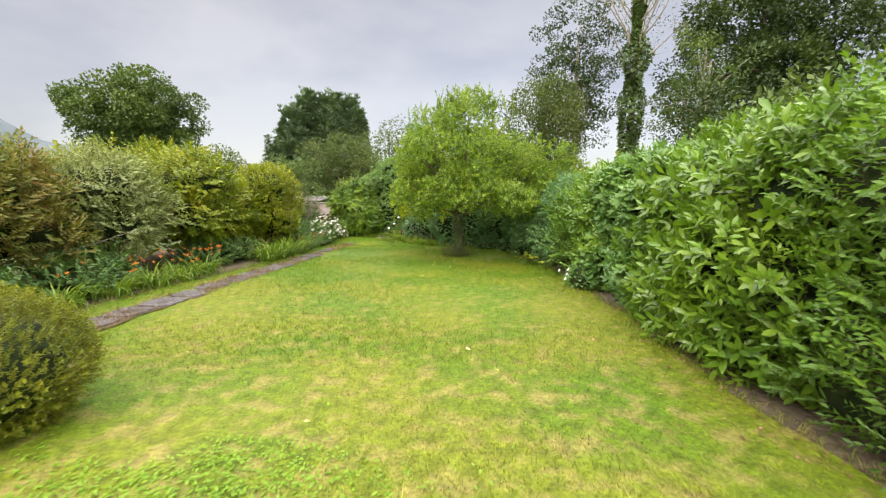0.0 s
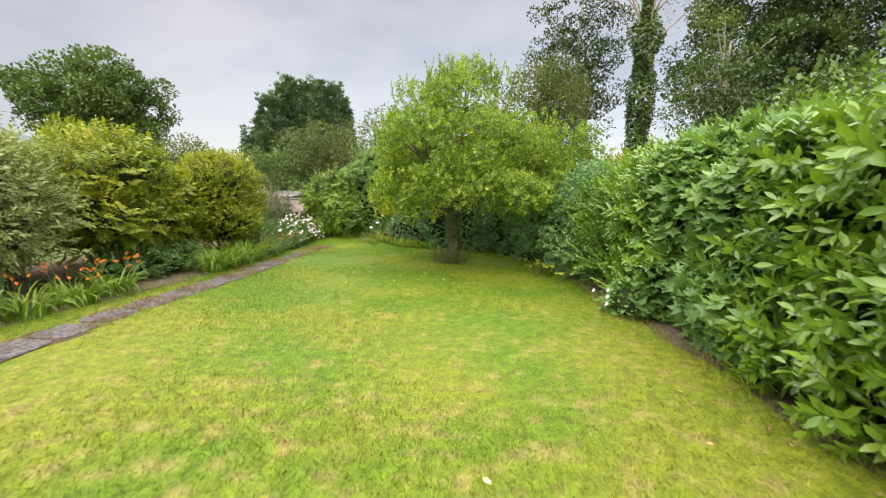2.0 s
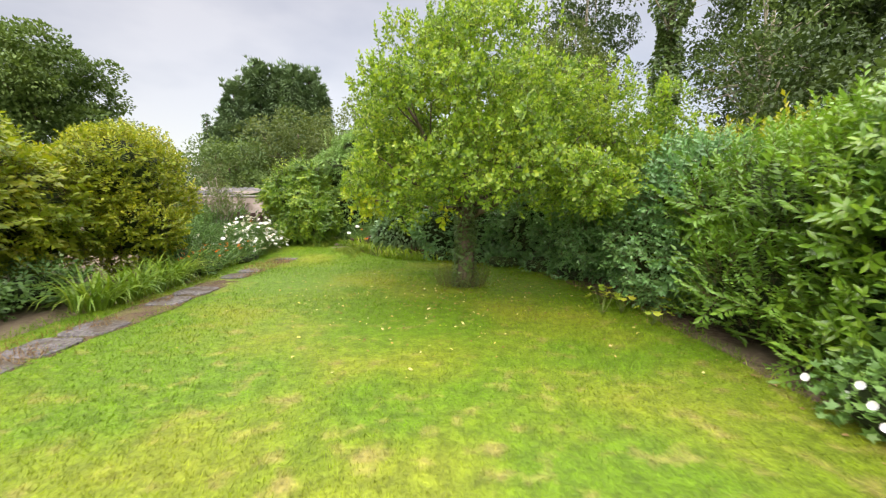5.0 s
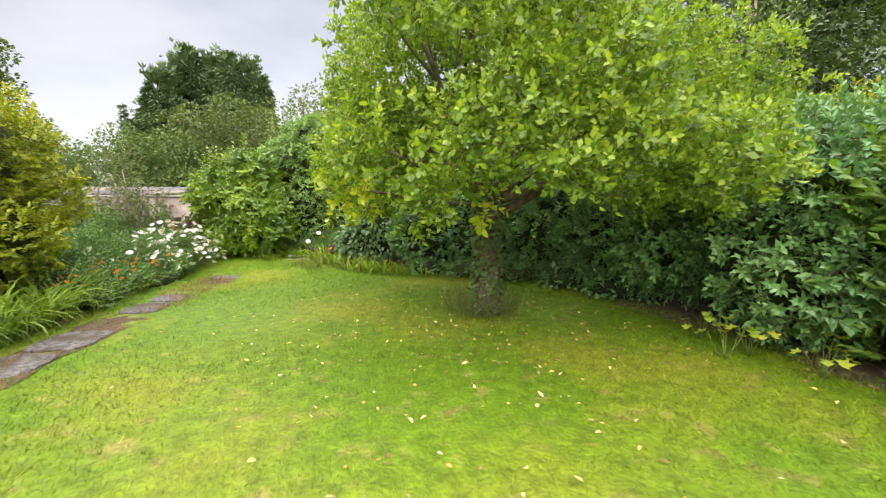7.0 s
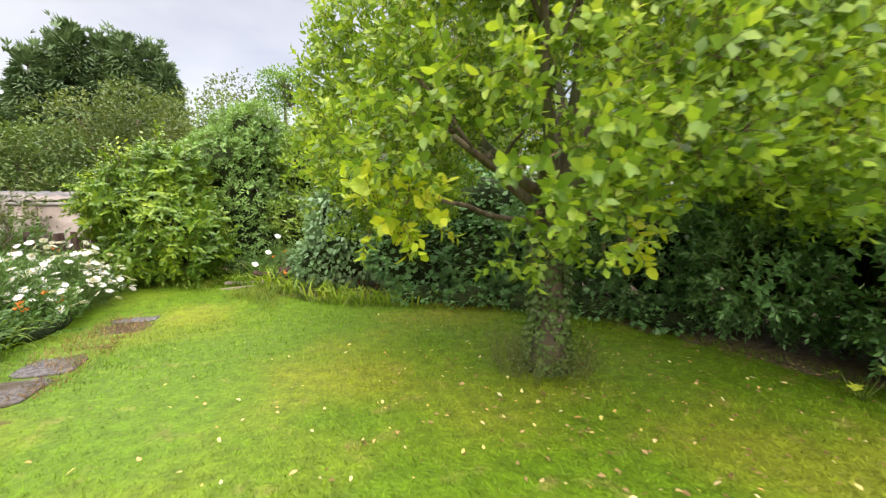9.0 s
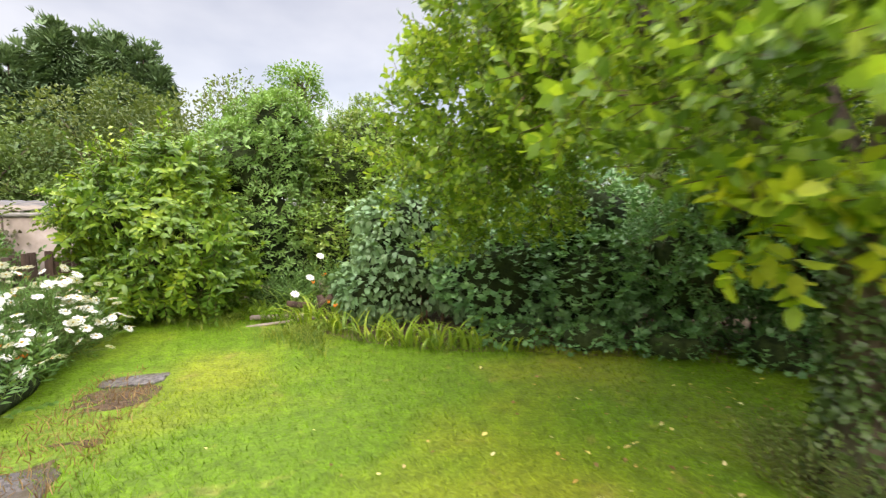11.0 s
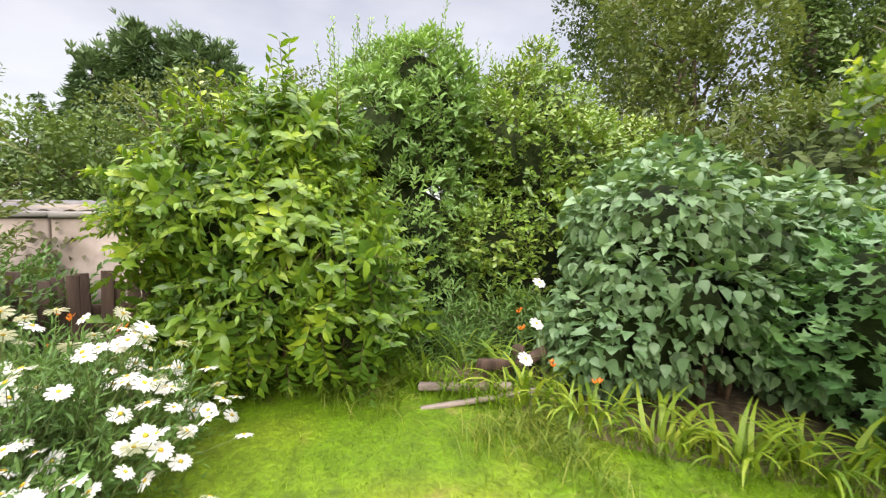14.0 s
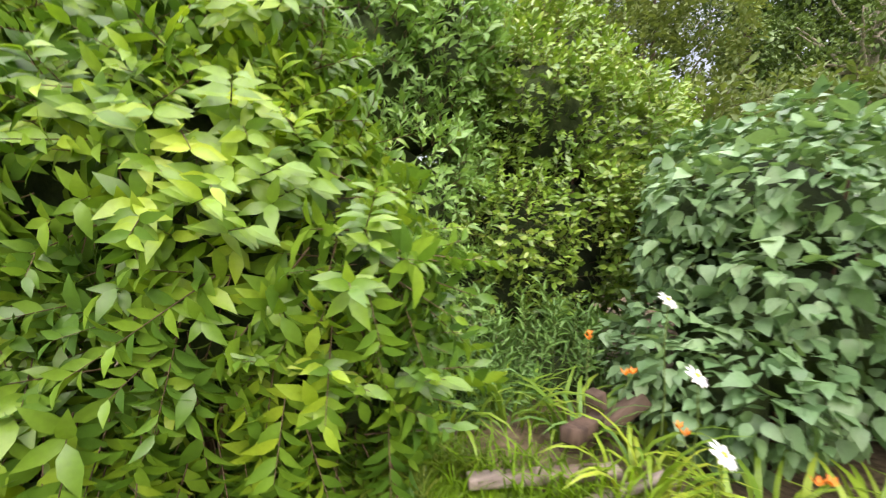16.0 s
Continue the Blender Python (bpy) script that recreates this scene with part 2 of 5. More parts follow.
M_FORSY = leaf_mat("lanceolate_leaf", [(0.045, 0.11, 0.018), (0.10, 0.20, 0.024), (0.19, 0.31, 0.03), (0.40, 0.50, 0.045)], 0.38, 0.5, 0.32, 0.45, 1.6)
M_BAYLIKE = leaf_mat("upright_shrub_leaf", [(0.099, 0.198, 0.055), (0.187, 0.330, 0.088), (0.286, 0.451, 0.121)], 0.4, 0.5, 0.25, 0.5)
M_CAMELLIA = leaf_mat("glossy_leaf", [(0.068, 0.142, 0.024), (0.135, 0.243, 0.034), (0.216, 0.338, 0.047), (0.324, 0.392, 0.081)], 0.3, 0.6, 0.2, 0.4)
M_HEART = leaf_mat("heart_leaf", [(0.08, 0.16, 0.07), (0.15, 0.26, 0.12), (0.26, 0.39, 0.20)], 0.42, 0.5, 0.25, 0.5)
M_GOLDEN = leaf_mat("golden_leaf", [(0.10, 0.165, 0.015), (0.20, 0.27, 0.018), (0.32, 0.36, 0.022), (0.47, 0.46, 0.03)], 0.42, 0.4, 0.3, 0.35)
M_YELGREEN = leaf_mat("yellow_green_leaf", [(0.085, 0.15, 0.016), (0.185, 0.26, 0.018), (0.285, 0.335, 0.022), (0.38, 0.345, 0.03)], 0.45, 0.4, 0.32, 0.5)
M_OLIVE = leaf_mat("olive_leaf", [(0.072, 0.120, 0.024), (0.156, 0.204, 0.036), (0.264, 0.240, 0.048), (0.264, 0.144, 0.054)], 0.5, 0.4, 0.3, 0.5)
M_VARIEG = leaf_mat("white_edged_leaf", [(0.110, 0.165, 0.055), (0.264, 0.330, 0.110), (0.462, 0.506, 0.264)], 0.5, 0.4, 0.3, 0.5)
M_BOX = leaf_mat("box_leaf", [(0.10, 0.15, 0.012), (0.21, 0.25, 0.015), (0.32, 0.32, 0.02)], 0.45, 0.4, 0.25, 0.5, 3.0)
M_FARTREE = leaf_mat("far_tree_leaf", [(0.057, 0.103, 0.034), (0.103, 0.167, 0.046), (0.161, 0.230, 0.057)], 0.6, 0.3, 0.2, 0.6, 0.3)
M_FARDARK = leaf_mat("dark_tree_leaf", [(0.028, 0.055, 0.018), (0.055, 0.095, 0.028), (0.09, 0.14, 0.035)], 0.55, 0.35, 0.2, 0.6, 0.3)
M_FARLIGHT = leaf_mat("pale_tree_leaf", [(0.06, 0.10, 0.03), (0.11, 0.155, 0.045), (0.17, 0.21, 0.07)], 0.55, 0.3, 0.3, 0.5, 0.4)
M_CONIFER = leaf_mat("conifer_spray", [(0.072, 0.128, 0.064), (0.120, 0.192, 0.088), (0.176, 0.264, 0.120)], 0.65, 0.3, 0.1, 0.5, 0.5)
M_IVY = leaf_mat("ivy_leaf", [(0.045, 0.085, 0.022), (0.085, 0.15, 0.035), (0.14, 0.21, 0.055)], 0.32, 0.5, 0.15, 0.4)
M_STRAP = leaf_mat("strap_leaf", [(0.09, 0.18, 0.025), (0.17, 0.29, 0.035), (0.28, 0.38, 0.05)], 0.4, 0.4, 0.3, 0.3)
M_STRAPYEL = leaf_mat("yellowing_strap_leaf", [(0.10, 0.20, 0.025), (0.24, 0.36, 0.035), (0.40, 0.45, 0.06)], 0.4, 0.4, 0.3, 0.3)
M_HERB = leaf_mat("border_leaf", [(0.060, 0.132, 0.036), (0.108, 0.216, 0.054), (0.168, 0.300, 0.072)], 0.5, 0.4, 0.25, 0.4)
M_WEED = leaf_mat("young_sycamore_leaf", [(0.20, 0.33, 0.04), (0.36, 0.45, 0.05), (0.48, 0.45, 0.06)], 0.45, 0.4, 0.35, 0.3)
M_FALLEN = leaf_mat("fallen_leaf", [(0.55, 0.45, 0.10), (0.62, 0.56, 0.28), (0.50, 0.26, 0.08), (0.6, 0.6, 0.35)], 0.6, 0.3, 0.1, 0.0)
M_LITTER = leaf_mat("leaf_litter", [(0.10, 0.055, 0.025), (0.24, 0.15, 0.07), (0.42, 0.30, 0.14)], 0.8, 0.2, 0.05, 0.2)
M_PETAL = leaf_mat("white_petal", [(0.74, 0.74, 0.75), (0.82, 0.82, 0.83)], 0.6, 0.3, 0.2, 0.2)
M_DISC = leaf_mat("yellow_disc", [(0.62, 0.40, 0.03), (0.70, 0.50, 0.05)], 0.7, 0.2, 0.0, 0.2)
M_ORANGE = leaf_mat("orange_petal", [(0.70, 0.17, 0.03), (0.80, 0.28, 0.04)], 0.5, 0.3, 0.25, 0.2)
M_YELFLOWER = leaf_mat("yellow_petal", [(0.65, 0.5, 0.03), (0.75, 0.6, 0.05)], 0.5, 0.3, 0.25, 0.2)

# ---- building tools ----
RNG = np.random.default_rng(7)


def unit(a):
    return a / np.maximum(np.linalg.norm(a, axis=-1, keepdims=True), 1e-9)


WAVES = [(unit(RNG.normal(size=(7, 3))), RNG.uniform(0, 6.28, 7)) for _ in range(2)]


def lump(p, freq):
    """Smooth noise, about -1 to 1, for arrays of places."""
    w, ph = WAVES[0]
    a = np.sin(p @ w.T * freq + ph).sum(-1)
    w, ph = WAVES[1]
    b = np.sin(p @ w.T * freq * 2.3 + ph).sum(-1)
    return (a + 0.6 * b) / 4.0


def part(name, me, parent=None, label="", kind=""):
    """One mesh object under a thing or a part."""
    ob = new(name, me)
    if parent is not None:
        ob.parent = parent
    return tagged(ob, label, kind=kind)


def thing(name, at, label, category, group="", kind=""):
    ob = new(name)
    ob.location = at
    ob.empty_display_size = 0.1
    return tagged(ob, label, category, group, kind)


def mesh_of(name, v, loops, totals, mats, idx=None, smooth=False):
    me = bpy.data.meshes.new(name)
    me.vertices.add(len(v))
    me.vertices.foreach_set("co", np.asarray(v, np.float32).ravel())
    me.loops.add(len(loops))
    me.loops.foreach_set("vertex_index", np.asarray(loops, np.int32))
    me.polygons.add(len(totals))
    totals = np.asarray(totals, np.int32)
    me.polygons.foreach_set("loop_start", np.concatenate(([0], np.cumsum(totals)[:-1])).astype(np.int32))
    if idx is not None:
        me.polygons.foreach_set("material_index", np.asarray(idx, np.int32))
    if smooth:
        me.polygons.foreach_set("use_smooth", np.ones(len(totals), bool))
    for m in mats:
        me.materials.append(m)
    me.update(calc_edges=True)
    me.validate()
    return me


class Shape:
    """A small pattern (leaf, shoot, blade): vertices, faces and the material slot of each face."""

    def __init__(self, v, faces, idx=None):
        self.v = np.asarray(v, float)
        self.loops = np.array([i for f in faces for i in f])
        self.totals = np.array([len(f) for f in faces])
        self.faces = faces
        self.idx = np.zeros(len(faces), int) if idx is None else np.asarray(idx)


def join_shapes(pieces):
    v, f, idx, n = [], [], [], 0
    for s, m in pieces:
        v.append(s.v @ np.array(m[0]).T + np.array(m[1]))
        f += [tuple(i + n for i in q) for q in s.faces]
        idx += list(s.idx)
        n += len(s.v)
    return Shape(np.concatenate(v), f, idx)


def turns(D, U):
    Y = unit(D)
    X = unit(np.cross(Y, U))
    Z = np.cross(X, Y)
    return np.stack([X, Y, Z], axis=-1)


def spread(shape, P, R, S):
    v = np.einsum("nij,vj->nvi", R * S[:, None, None], shape.v) + P[:, None, :]
    n, k = len(P), len(shape.v)
    loops = (np.arange(n)[:, None] * k + shape.loops[None]).ravel()
    return v.reshape(-1, 3), loops, np.tile(shape.totals, n), np.tile(shape.idx, n)


def merge(name, chunks, mats, smooth=False):
    V, L, T, I, n = [], [], [], [], 0
    for v, l, t, i in chunks:
        V.append(v), L.append(l + n), T.append(t), I.append(i)
        n += len(v)
    return mesh_of(name, np.concatenate(V), np.concatenate(L), np.concatenate(T), mats, np.concatenate(I), smooth)


def leaf(length, width, stations=((0.35, 0.9), (0.7, 0.7)), fold=0.25, droop=0.18):
    """A pointed leaf along +y with a raised fold on the midrib."""
    v, f = [(0, 0, 0)], []
    for t, w in stations:
        z, y, h = -droop * length * t * t, length * t, width * w / 2
        v += [(-h, y, z + fold * h), (0, y, z), (h, y, z + fold * h)]
    v.append((0, length, -droop * length))
    n = len(stations)
    f += [(0, 2, 1), (0, 3, 2)]
    for i in range(n - 1):
        a, b = 1 + 3 * i, 4 + 3 * i
        f += [(a, a + 1, b + 1, b), (a + 1, a + 2, b + 2, b + 1)]
    a, t = 1 + 3 * (n - 1), 1 + 3 * n
    f += [(a, a + 1, t), (a + 1, a + 2, t)]
    return Shape(v, f)


def simple_leaf(length, width, fold=0.2):
    return Shape([(0, 0, 0), (-width / 2, length * 0.5, fold * width), (0, length, -0.1 * length), (width / 2, length * 0.5, fold * width)], [(0, 2, 1), (0, 3, 2)])


def lobed_leaf(size, lobes=5):
    """A five-lobed leaf, its stalk at the origin, blade along +y."""
    c, v = (0, size * 0.42, -0.02 * size), []
    n = lobes * 2
    for i in range(n + 1):
        a = radians(-150 + 300 * i / n)
        r = size * ((0.60 if i % 2 else 0.29) * (1.0 - 0.12 * abs(math.sin(a))))
        v.append((r * math.sin(a), c[1] + r * math.cos(a), 0.10 * size * (1 if i % 2 else -0.4) - 0.22 * size * max(0, math.cos(a)) ** 2))
    v.append((0, 0.12 * size, 0.02 * size))
    k = len(v)
    return Shape([c] + v, [(0, i + 2 if i + 1 < k else 1, i + 1) for i in range(k)])


def stem(length, r, bend=0.0):
    v, f, n = [], [], 3
    for j in range(2):
        t = j
        for i in range(n):
            a = 2 * math.pi * i / n
            v.append((r * (1 - 0.6 * t) * math.cos(a), length * t, r * (1 - 0.6 * t) * math.sin(a) + bend * t * t * length))
    for i in range(n):
        f.append((i, (i + 1) % n, n + (i + 1) % n, n + i))
    return Shape(v, f, [1] * len(f))


def shoot(lf, count, length, angle=60, spiral=True, r=0.003, tip=True, seed=0, bend=0.1, tip_scale=0.75):
    """A leafy shoot along +y: leaves round or on both sides of a thin stem (slot 1)."""
    g = np.random.default_rng(seed)
    pieces = [(stem(length, r, bend), (np.eye(3), (0, 0, 0)))]
    for k in range(count):
        t = 0.12 + 0.88 * (k + 1) / count
        a = radians((angle * (1.1 - 0.55 * t) + g.uniform(-12, 12)))
        az = radians(k * 137.5 + g.uniform(-20, 20)) if spiral else radians((0 if k % 2 else 180) + g.uniform(-25, 25) + 10)
        d = np.array([math.sin(a) * math.cos(az), math.cos(a), math.sin(a) * math.sin(az)])
        u = np.array([0, 1.0, 0.35 if not spiral else 0.1]) + g.uniform(-0.2, 0.2, 3)
        R = turns(d[None], u[None])[0] * (g.uniform(0.75, 1.1) * (1 - (1 - tip_scale) * t))
        pieces.append((lf, (R, (0, length * t, bend * t * length))))
    return join_shapes(pieces)


def strap(length, width, arch, segs=5, flat=0.3):
    """An arching strap leaf that rises along +z and bends over along +y."""
    v, f = [], []
    for i in range(segs + 1):
        t = i / segs
        a = arch * t
        y = length * (1 - math.cos(a)) / max(arch, 0.01)
        z = length * math.sin(a) / max(arch, 0.01)
        w = width * (1 - t ** 2.2) * (0.7 + 0.3 * min(1, t * 4)) / 2 + 0.0006
        v += [(-w, y, z), (0, y - flat * w, z - flat * w), (w, y, z)]
    for i in range(segs):
        a, b = 3 * i, 3 * i + 3
        f += [(a, a + 1, b + 1, b), (a + 1, a + 2, b + 2, b + 1)]
    return Shape(v, f)


def ball_dirs(n):
    return unit(RNG.normal(size=(n, 3)))


def lobe_points(lobes, density, lumpy=0.10, freq=2.2, depth=0.25, floor=0.04, over=0.86):
    """Places and outward directions on the outside of a union of ellipsoids (x, y, z, rx, ry, rz), some way in from the skin."""
    C = np.array(lobes, float)
    out_p, out_n = [], []
    for i, (x, y, z, a, b, c) in enumerate(C):
        area = 4 * math.pi * ((a * b) ** 1.6 / 3 + (a * c) ** 1.6 / 3 + (b * c) ** 1.6 / 3) ** (1 / 1.6)
        d = ball_dirs(max(4, int(area * density)))
        k = 1 + lumpy * lump(d * np.array([a, b, c]) + np.array([x, y, z]), freq) - depth * RNG.random(len(d)) ** 2
        p = np.array([x, y, z]) + d * np.array([a, b, c]) * k[:, None]
        n = unit(d / np.array([a, b, c]))
        ok = p[:, 2] > floor
        for j, q in enumerate(C):
            if j != i:
                ok &= ((((p - q[:3]) / q[3:]) ** 2).sum(-1) > over * over)
        out_p.append(p[ok]), out_n.append(n[ok])
    return np.concatenate(out_p), np.concatenate(out_n)


def bumpy(lobes, n=9, k=0.42, seed=5, low=-0.5, reach=0.86):
    """Breaks smooth lobes up into boughs: smaller lobes that stand out of each one."""
    g = np.random.default_rng(seed)
    out = []
    for x, y, z, a, b, c in lobes:
        out.append((x, y, z, a * 0.86, b * 0.86, c * 0.86))
        for i in range(n):
            d = unit(g.normal(size=3))
            while d[2] < low:
                d = unit(g.normal(size=3))
            r = k * g.uniform(0.6, 1.15) * min(a, b, c)
            q = g.uniform(0.66, reach)
            out.append((x + d[0] * a * q, y + d[1] * b * q, z + d[2] * c * q, r * 1.05, r * 1.05, r * 0.9))
    return out


def icosphere(sub=2):
    bm = bmesh.new()
    bmesh.ops.create_icosphere(bm, subdivisions=sub, radius=1)
    s = Shape([v.co[:] for v in bm.verts], [tuple(v.index for v in f.verts) for f in bm.faces])
    bm.free()
    return s


ICO2 = icosphere(2)


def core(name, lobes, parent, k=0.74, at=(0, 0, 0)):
    """Dark lumps for a shrub's inner twigs, its shade put into the colour."""
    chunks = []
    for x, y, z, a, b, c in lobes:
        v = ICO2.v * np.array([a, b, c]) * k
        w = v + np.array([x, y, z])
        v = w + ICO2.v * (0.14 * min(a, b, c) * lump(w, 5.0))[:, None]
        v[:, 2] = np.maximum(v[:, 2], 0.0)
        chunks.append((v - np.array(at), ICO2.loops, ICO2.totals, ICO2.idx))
    return part(name, merge(name, chunks, [M_INNERSHADE], True), parent, kind="stuff")


def foliage(owner, at, name, shapes, P, D, S, mats, U=None, nparts=0, focus=None, partname="shoot", fine=None):
    """Sets leaves or shoots at P along D. Those nearest to the focus become parts of their own, the rest one mesh."""
    at = np.array(at, float)
    U = np.array([0, 0, 1.0]) + RNG.normal(0, 0.35, (len(P), 3)) if U is None else U
    R = turns(D, U)
    pick = RNG.integers(0, len(shapes), len(P))
    rest = np.ones(len(P), bool)
    if nparts:
        order = np.argsort(((P - np.array(focus)) ** 2).sum(-1))[:nparts]
        rest[order] = False
        meshes = [mesh_of(partname, s.v, s.loops, s.totals, mats, s.idx) for s in (fine or shapes)]
        for i in order:
            o = part(partname, meshes[pick[i]], owner)
            m = Matrix(R[i] * S[i]).to_4x4()
            m.translation = Vector(P[i] - at)
            o.matrix_basis = m
    if not rest.any():
        return None
    chunks = [spread(s, P[(pick == k) & rest] - at, R[(pick == k) & rest], S[(pick == k) & rest]) for k, s in enumerate(shapes) if ((pick == k) & rest).any()]
    return part(name, merge(name, chunks, mats), owner, kind="stuff")


def outward(n, up=0.5, jit=0.45, out=0.8):
    return unit(n * out + np.array([0, 0, up]) + RNG.normal(0, jit, n.shape))


def tube(points, radii, sides=8):
    """A tapered limb along points."""
    P = np.array(points, float)
    T = unit(np.gradient(P, axis=0))
    ref = np.array([0.31, 0.95, 0.05])
    v, f = [], []
    for i, (p, t) in enumerate(zip(P, T)):
        x = unit(np.cross(t, ref))
        y = np.cross(t, x)
        for k in range(sides):
            a = 2 * math.pi * k / sides
            v.append(p + radii[i] * (math.cos(a) * x + math.sin(a) * y))
    for i in range(len(P) - 1):
        for k in range(sides):
            f.append((i * sides + k, i * sides + (k + 1) % sides, (i + 1) * sides + (k + 1) % sides, (i + 1) * sides + k))
    f.append(tuple(range(sides))[::-1])
    f.append(tuple((len(P) - 1) * sides + k for k in range(sides)))
    return Shape(v, f)


def limb(a, b, r0, r1, wig=0.08, n=6, sides=6):
    a, b = np.array(a, float), np.array(b, float)
    t = np.linspace(0, 1, n)[:, None]
    L = np.linalg.norm(b - a)
    p = a + (b - a) * t + np.cumsum(RNG.normal(0, wig * L / n, (n, 3)), 0) * np.sin(t * math.pi)
    return tube(p, r0 + (r1 - r0) * t[:, 0] ** 0.8, sides)


def shapes_mesh(name, shapes, mat, at=(0, 0, 0), smooth=True):
    return merge(name, [(s.v - np.array(at), s.loops, s.totals, s.idx) for s in shapes], [mat], smooth)


def box_shape(x, y, z, bev=0.008):
    """A box with bevelled edges, standing on its base's centre."""
    bm = bmesh.new()
    bmesh.ops.create_cube(bm, size=1)
    for q in bm.verts:
        q.co = Vector((q.co.x * x, q.co.y * y, (q.co.z + 0.5) * z))
    bmesh.ops.bevel(bm, geom=bm.edges[:], offset=bev, segments=1, affect="EDGES")
    bm.verts.index_update()
    s = Shape([q.co[:] for q in bm.verts], [tuple(q.index for q in f.verts) for f in bm.faces])
    bm.free()
    return s

# ---- ground ----
BACK = [(-4.6, 17.2), (-4.1, 17.4), (-3.3, 17.2), (-2.5, 16.5), (-1.75, 15.8), (-0.95, 15.2), (0.28, 14.55), (1.27, 14.1), (2.1, 13.5), (2.9, 12.9)]


def lawn_back(x):
    return np.interp(x, [p[0] for p in BACK], [p[1] for p in BACK])


def left_edge(y):
    return np.interp(y, [5, 8, 11, 13, 14.6, 16, 17.2], [-4.5, -4.3, -4.0, -4.0, -4.05, -4.2, -4.5]) + 0.05 * np.sin(y * 1.7) + 0.04 * np.sin(y * 4.1 + 1)


def right_edge(y):
    return np.interp(y, [3, 8, 10, 11.5, 12.3, 13.5], [3.12, 3.0, 2.86, 2.75, 2.55, 2.2]) + 0.05 * np.sin(y * 1.3 + 0.5) + 0.04 * np.sin(y * 3.7)


def on_lawn(x, y):
    return (x > left_edge(y)) & (x < right_edge(y)) & (y < lawn_back(x) + 0.05 * np.sin(x * 5))


def rise(x, y):
    """The ground climbs a little where the lawn runs out below the back shrubs."""
    return 0.16 * np.clip((y - 14.9) / 1.2, 0, 1) * np.clip((-0.9 - x) / 0.7, 0, 1)


def make_ground():
    me = bpy.data.meshes.new("ground")
    a = 700.0
    me.from_pydata([(-a, -a, -0.03), (a, -a, -0.03), (a, a, -0.03), (-a, a, -0.03)], [], [(0, 1, 2, 3)])
    me.materials.append(M_ROUGH)
    tagged(new("ground", me), "rough green ground beyond the garden", "ground", kind="structure")
    # planting beds: soil with a crumbly surface
    n = 80
    gx, gy = np.meshgrid(np.linspace(-8.6, 6.4, n), np.linspace(-6, 21, n * 2))
    z = -0.015 + 0.018 * lump(np.stack([gx, gy, gx * 0], -1), 6.0)
    z = np.where(on_lawn(gx, gy), -0.025, np.maximum(z, -0.026)) + rise(gx, gy)
    v = np.stack([gx, gy, z], -1).reshape(-1, 3)
    k = (np.arange(2 * n - 1)[:, None] * n + np.arange(n - 1)[None]).ravel()
    f = np.stack([k, k + 1, k + n + 1, k + n], -1).ravel()
    me = mesh_of("bed_soil", v, f, np.full(len(k), 4), [M_SOIL], smooth=True)
    tagged(new("ground_bed_soil", me), "dark crumbly soil of the planting beds", "soil", kind="structure")
    # the lawn: a turf sheet that stands a little proud of the beds
    bm = bmesh.new()
    ys = np.arange(-6, 17.6, 0.2)
    nx = 42
    rows = []
    for y in ys:
        xl, xr = float(left_edge(y)), float(right_edge(y))
        row = []
        for i in range(nx):
            x = xl + (xr - xl) * i / (nx - 1)
            yy = min(y, float(lawn_back(x) + 0.05 * math.sin(x * 5)))
            row.append(bm.verts.new((x, yy, 0.012 * float(lump(np.array([[x, yy, 0]]), 1.1)[0]) + float(rise(x, yy)))))
        rows.append(row)
    for a, b in zip(rows, rows[1:]):
        for i in range(nx - 1):
            if b[i].co.y - a[i].co.y > 1e-4 or b[i + 1].co.y - a[i + 1].co.y > 1e-4:
                bm.faces.new((a[i], a[i + 1], b[i + 1], b[i]))
    bmesh.ops.remove_doubles(bm, verts=bm.verts[:], dist=0.0005)
    me = bpy.data.meshes.new("lawn")
    bm.to_mesh(me)
    bm.free()
    me.materials.append(M_TURF)
    for p in me.polygons:
        p.use_smooth = True
    return tagged(new("ground_lawn", me), "mown lawn with lush, pale and dry yellow patches", "lawn", kind="structure")


lawn = make_ground()
SLABS = []


def blade(h, w, lean):
    return Shape([(-w / 2, 0, 0), (w / 2, 0, 0), (0, lean * h, h)], [(0, 1, 2)])


def on_slab(x, y):
    hit = np.zeros(len(x), bool)
    q = 0.78 + 0.6 * lump(np.stack([x, y, 0 * x], -1), 8.0) + RNG.normal(0, 0.06, len(x))
    for sx, sy, w, l in SLABS:
        hit |= (abs(x - sx) < (w / 2 - 0.02) * q) & (abs(y - sy) < (l / 2 - 0.015) * q)
    return hit


def upright(P, S_jit=0.5):
    """Random headings for things that grow straight up."""
    n = len(P)
    a = RNG.uniform(0, 2 * math.pi, n)
    z = np.stack([RNG.normal(0, S_jit * 0.5, n), RNG.normal(0, S_jit * 0.5, n), np.ones(n)], -1)
    return turns(np.stack([np.cos(a), np.sin(a), np.zeros(n)], -1), z)


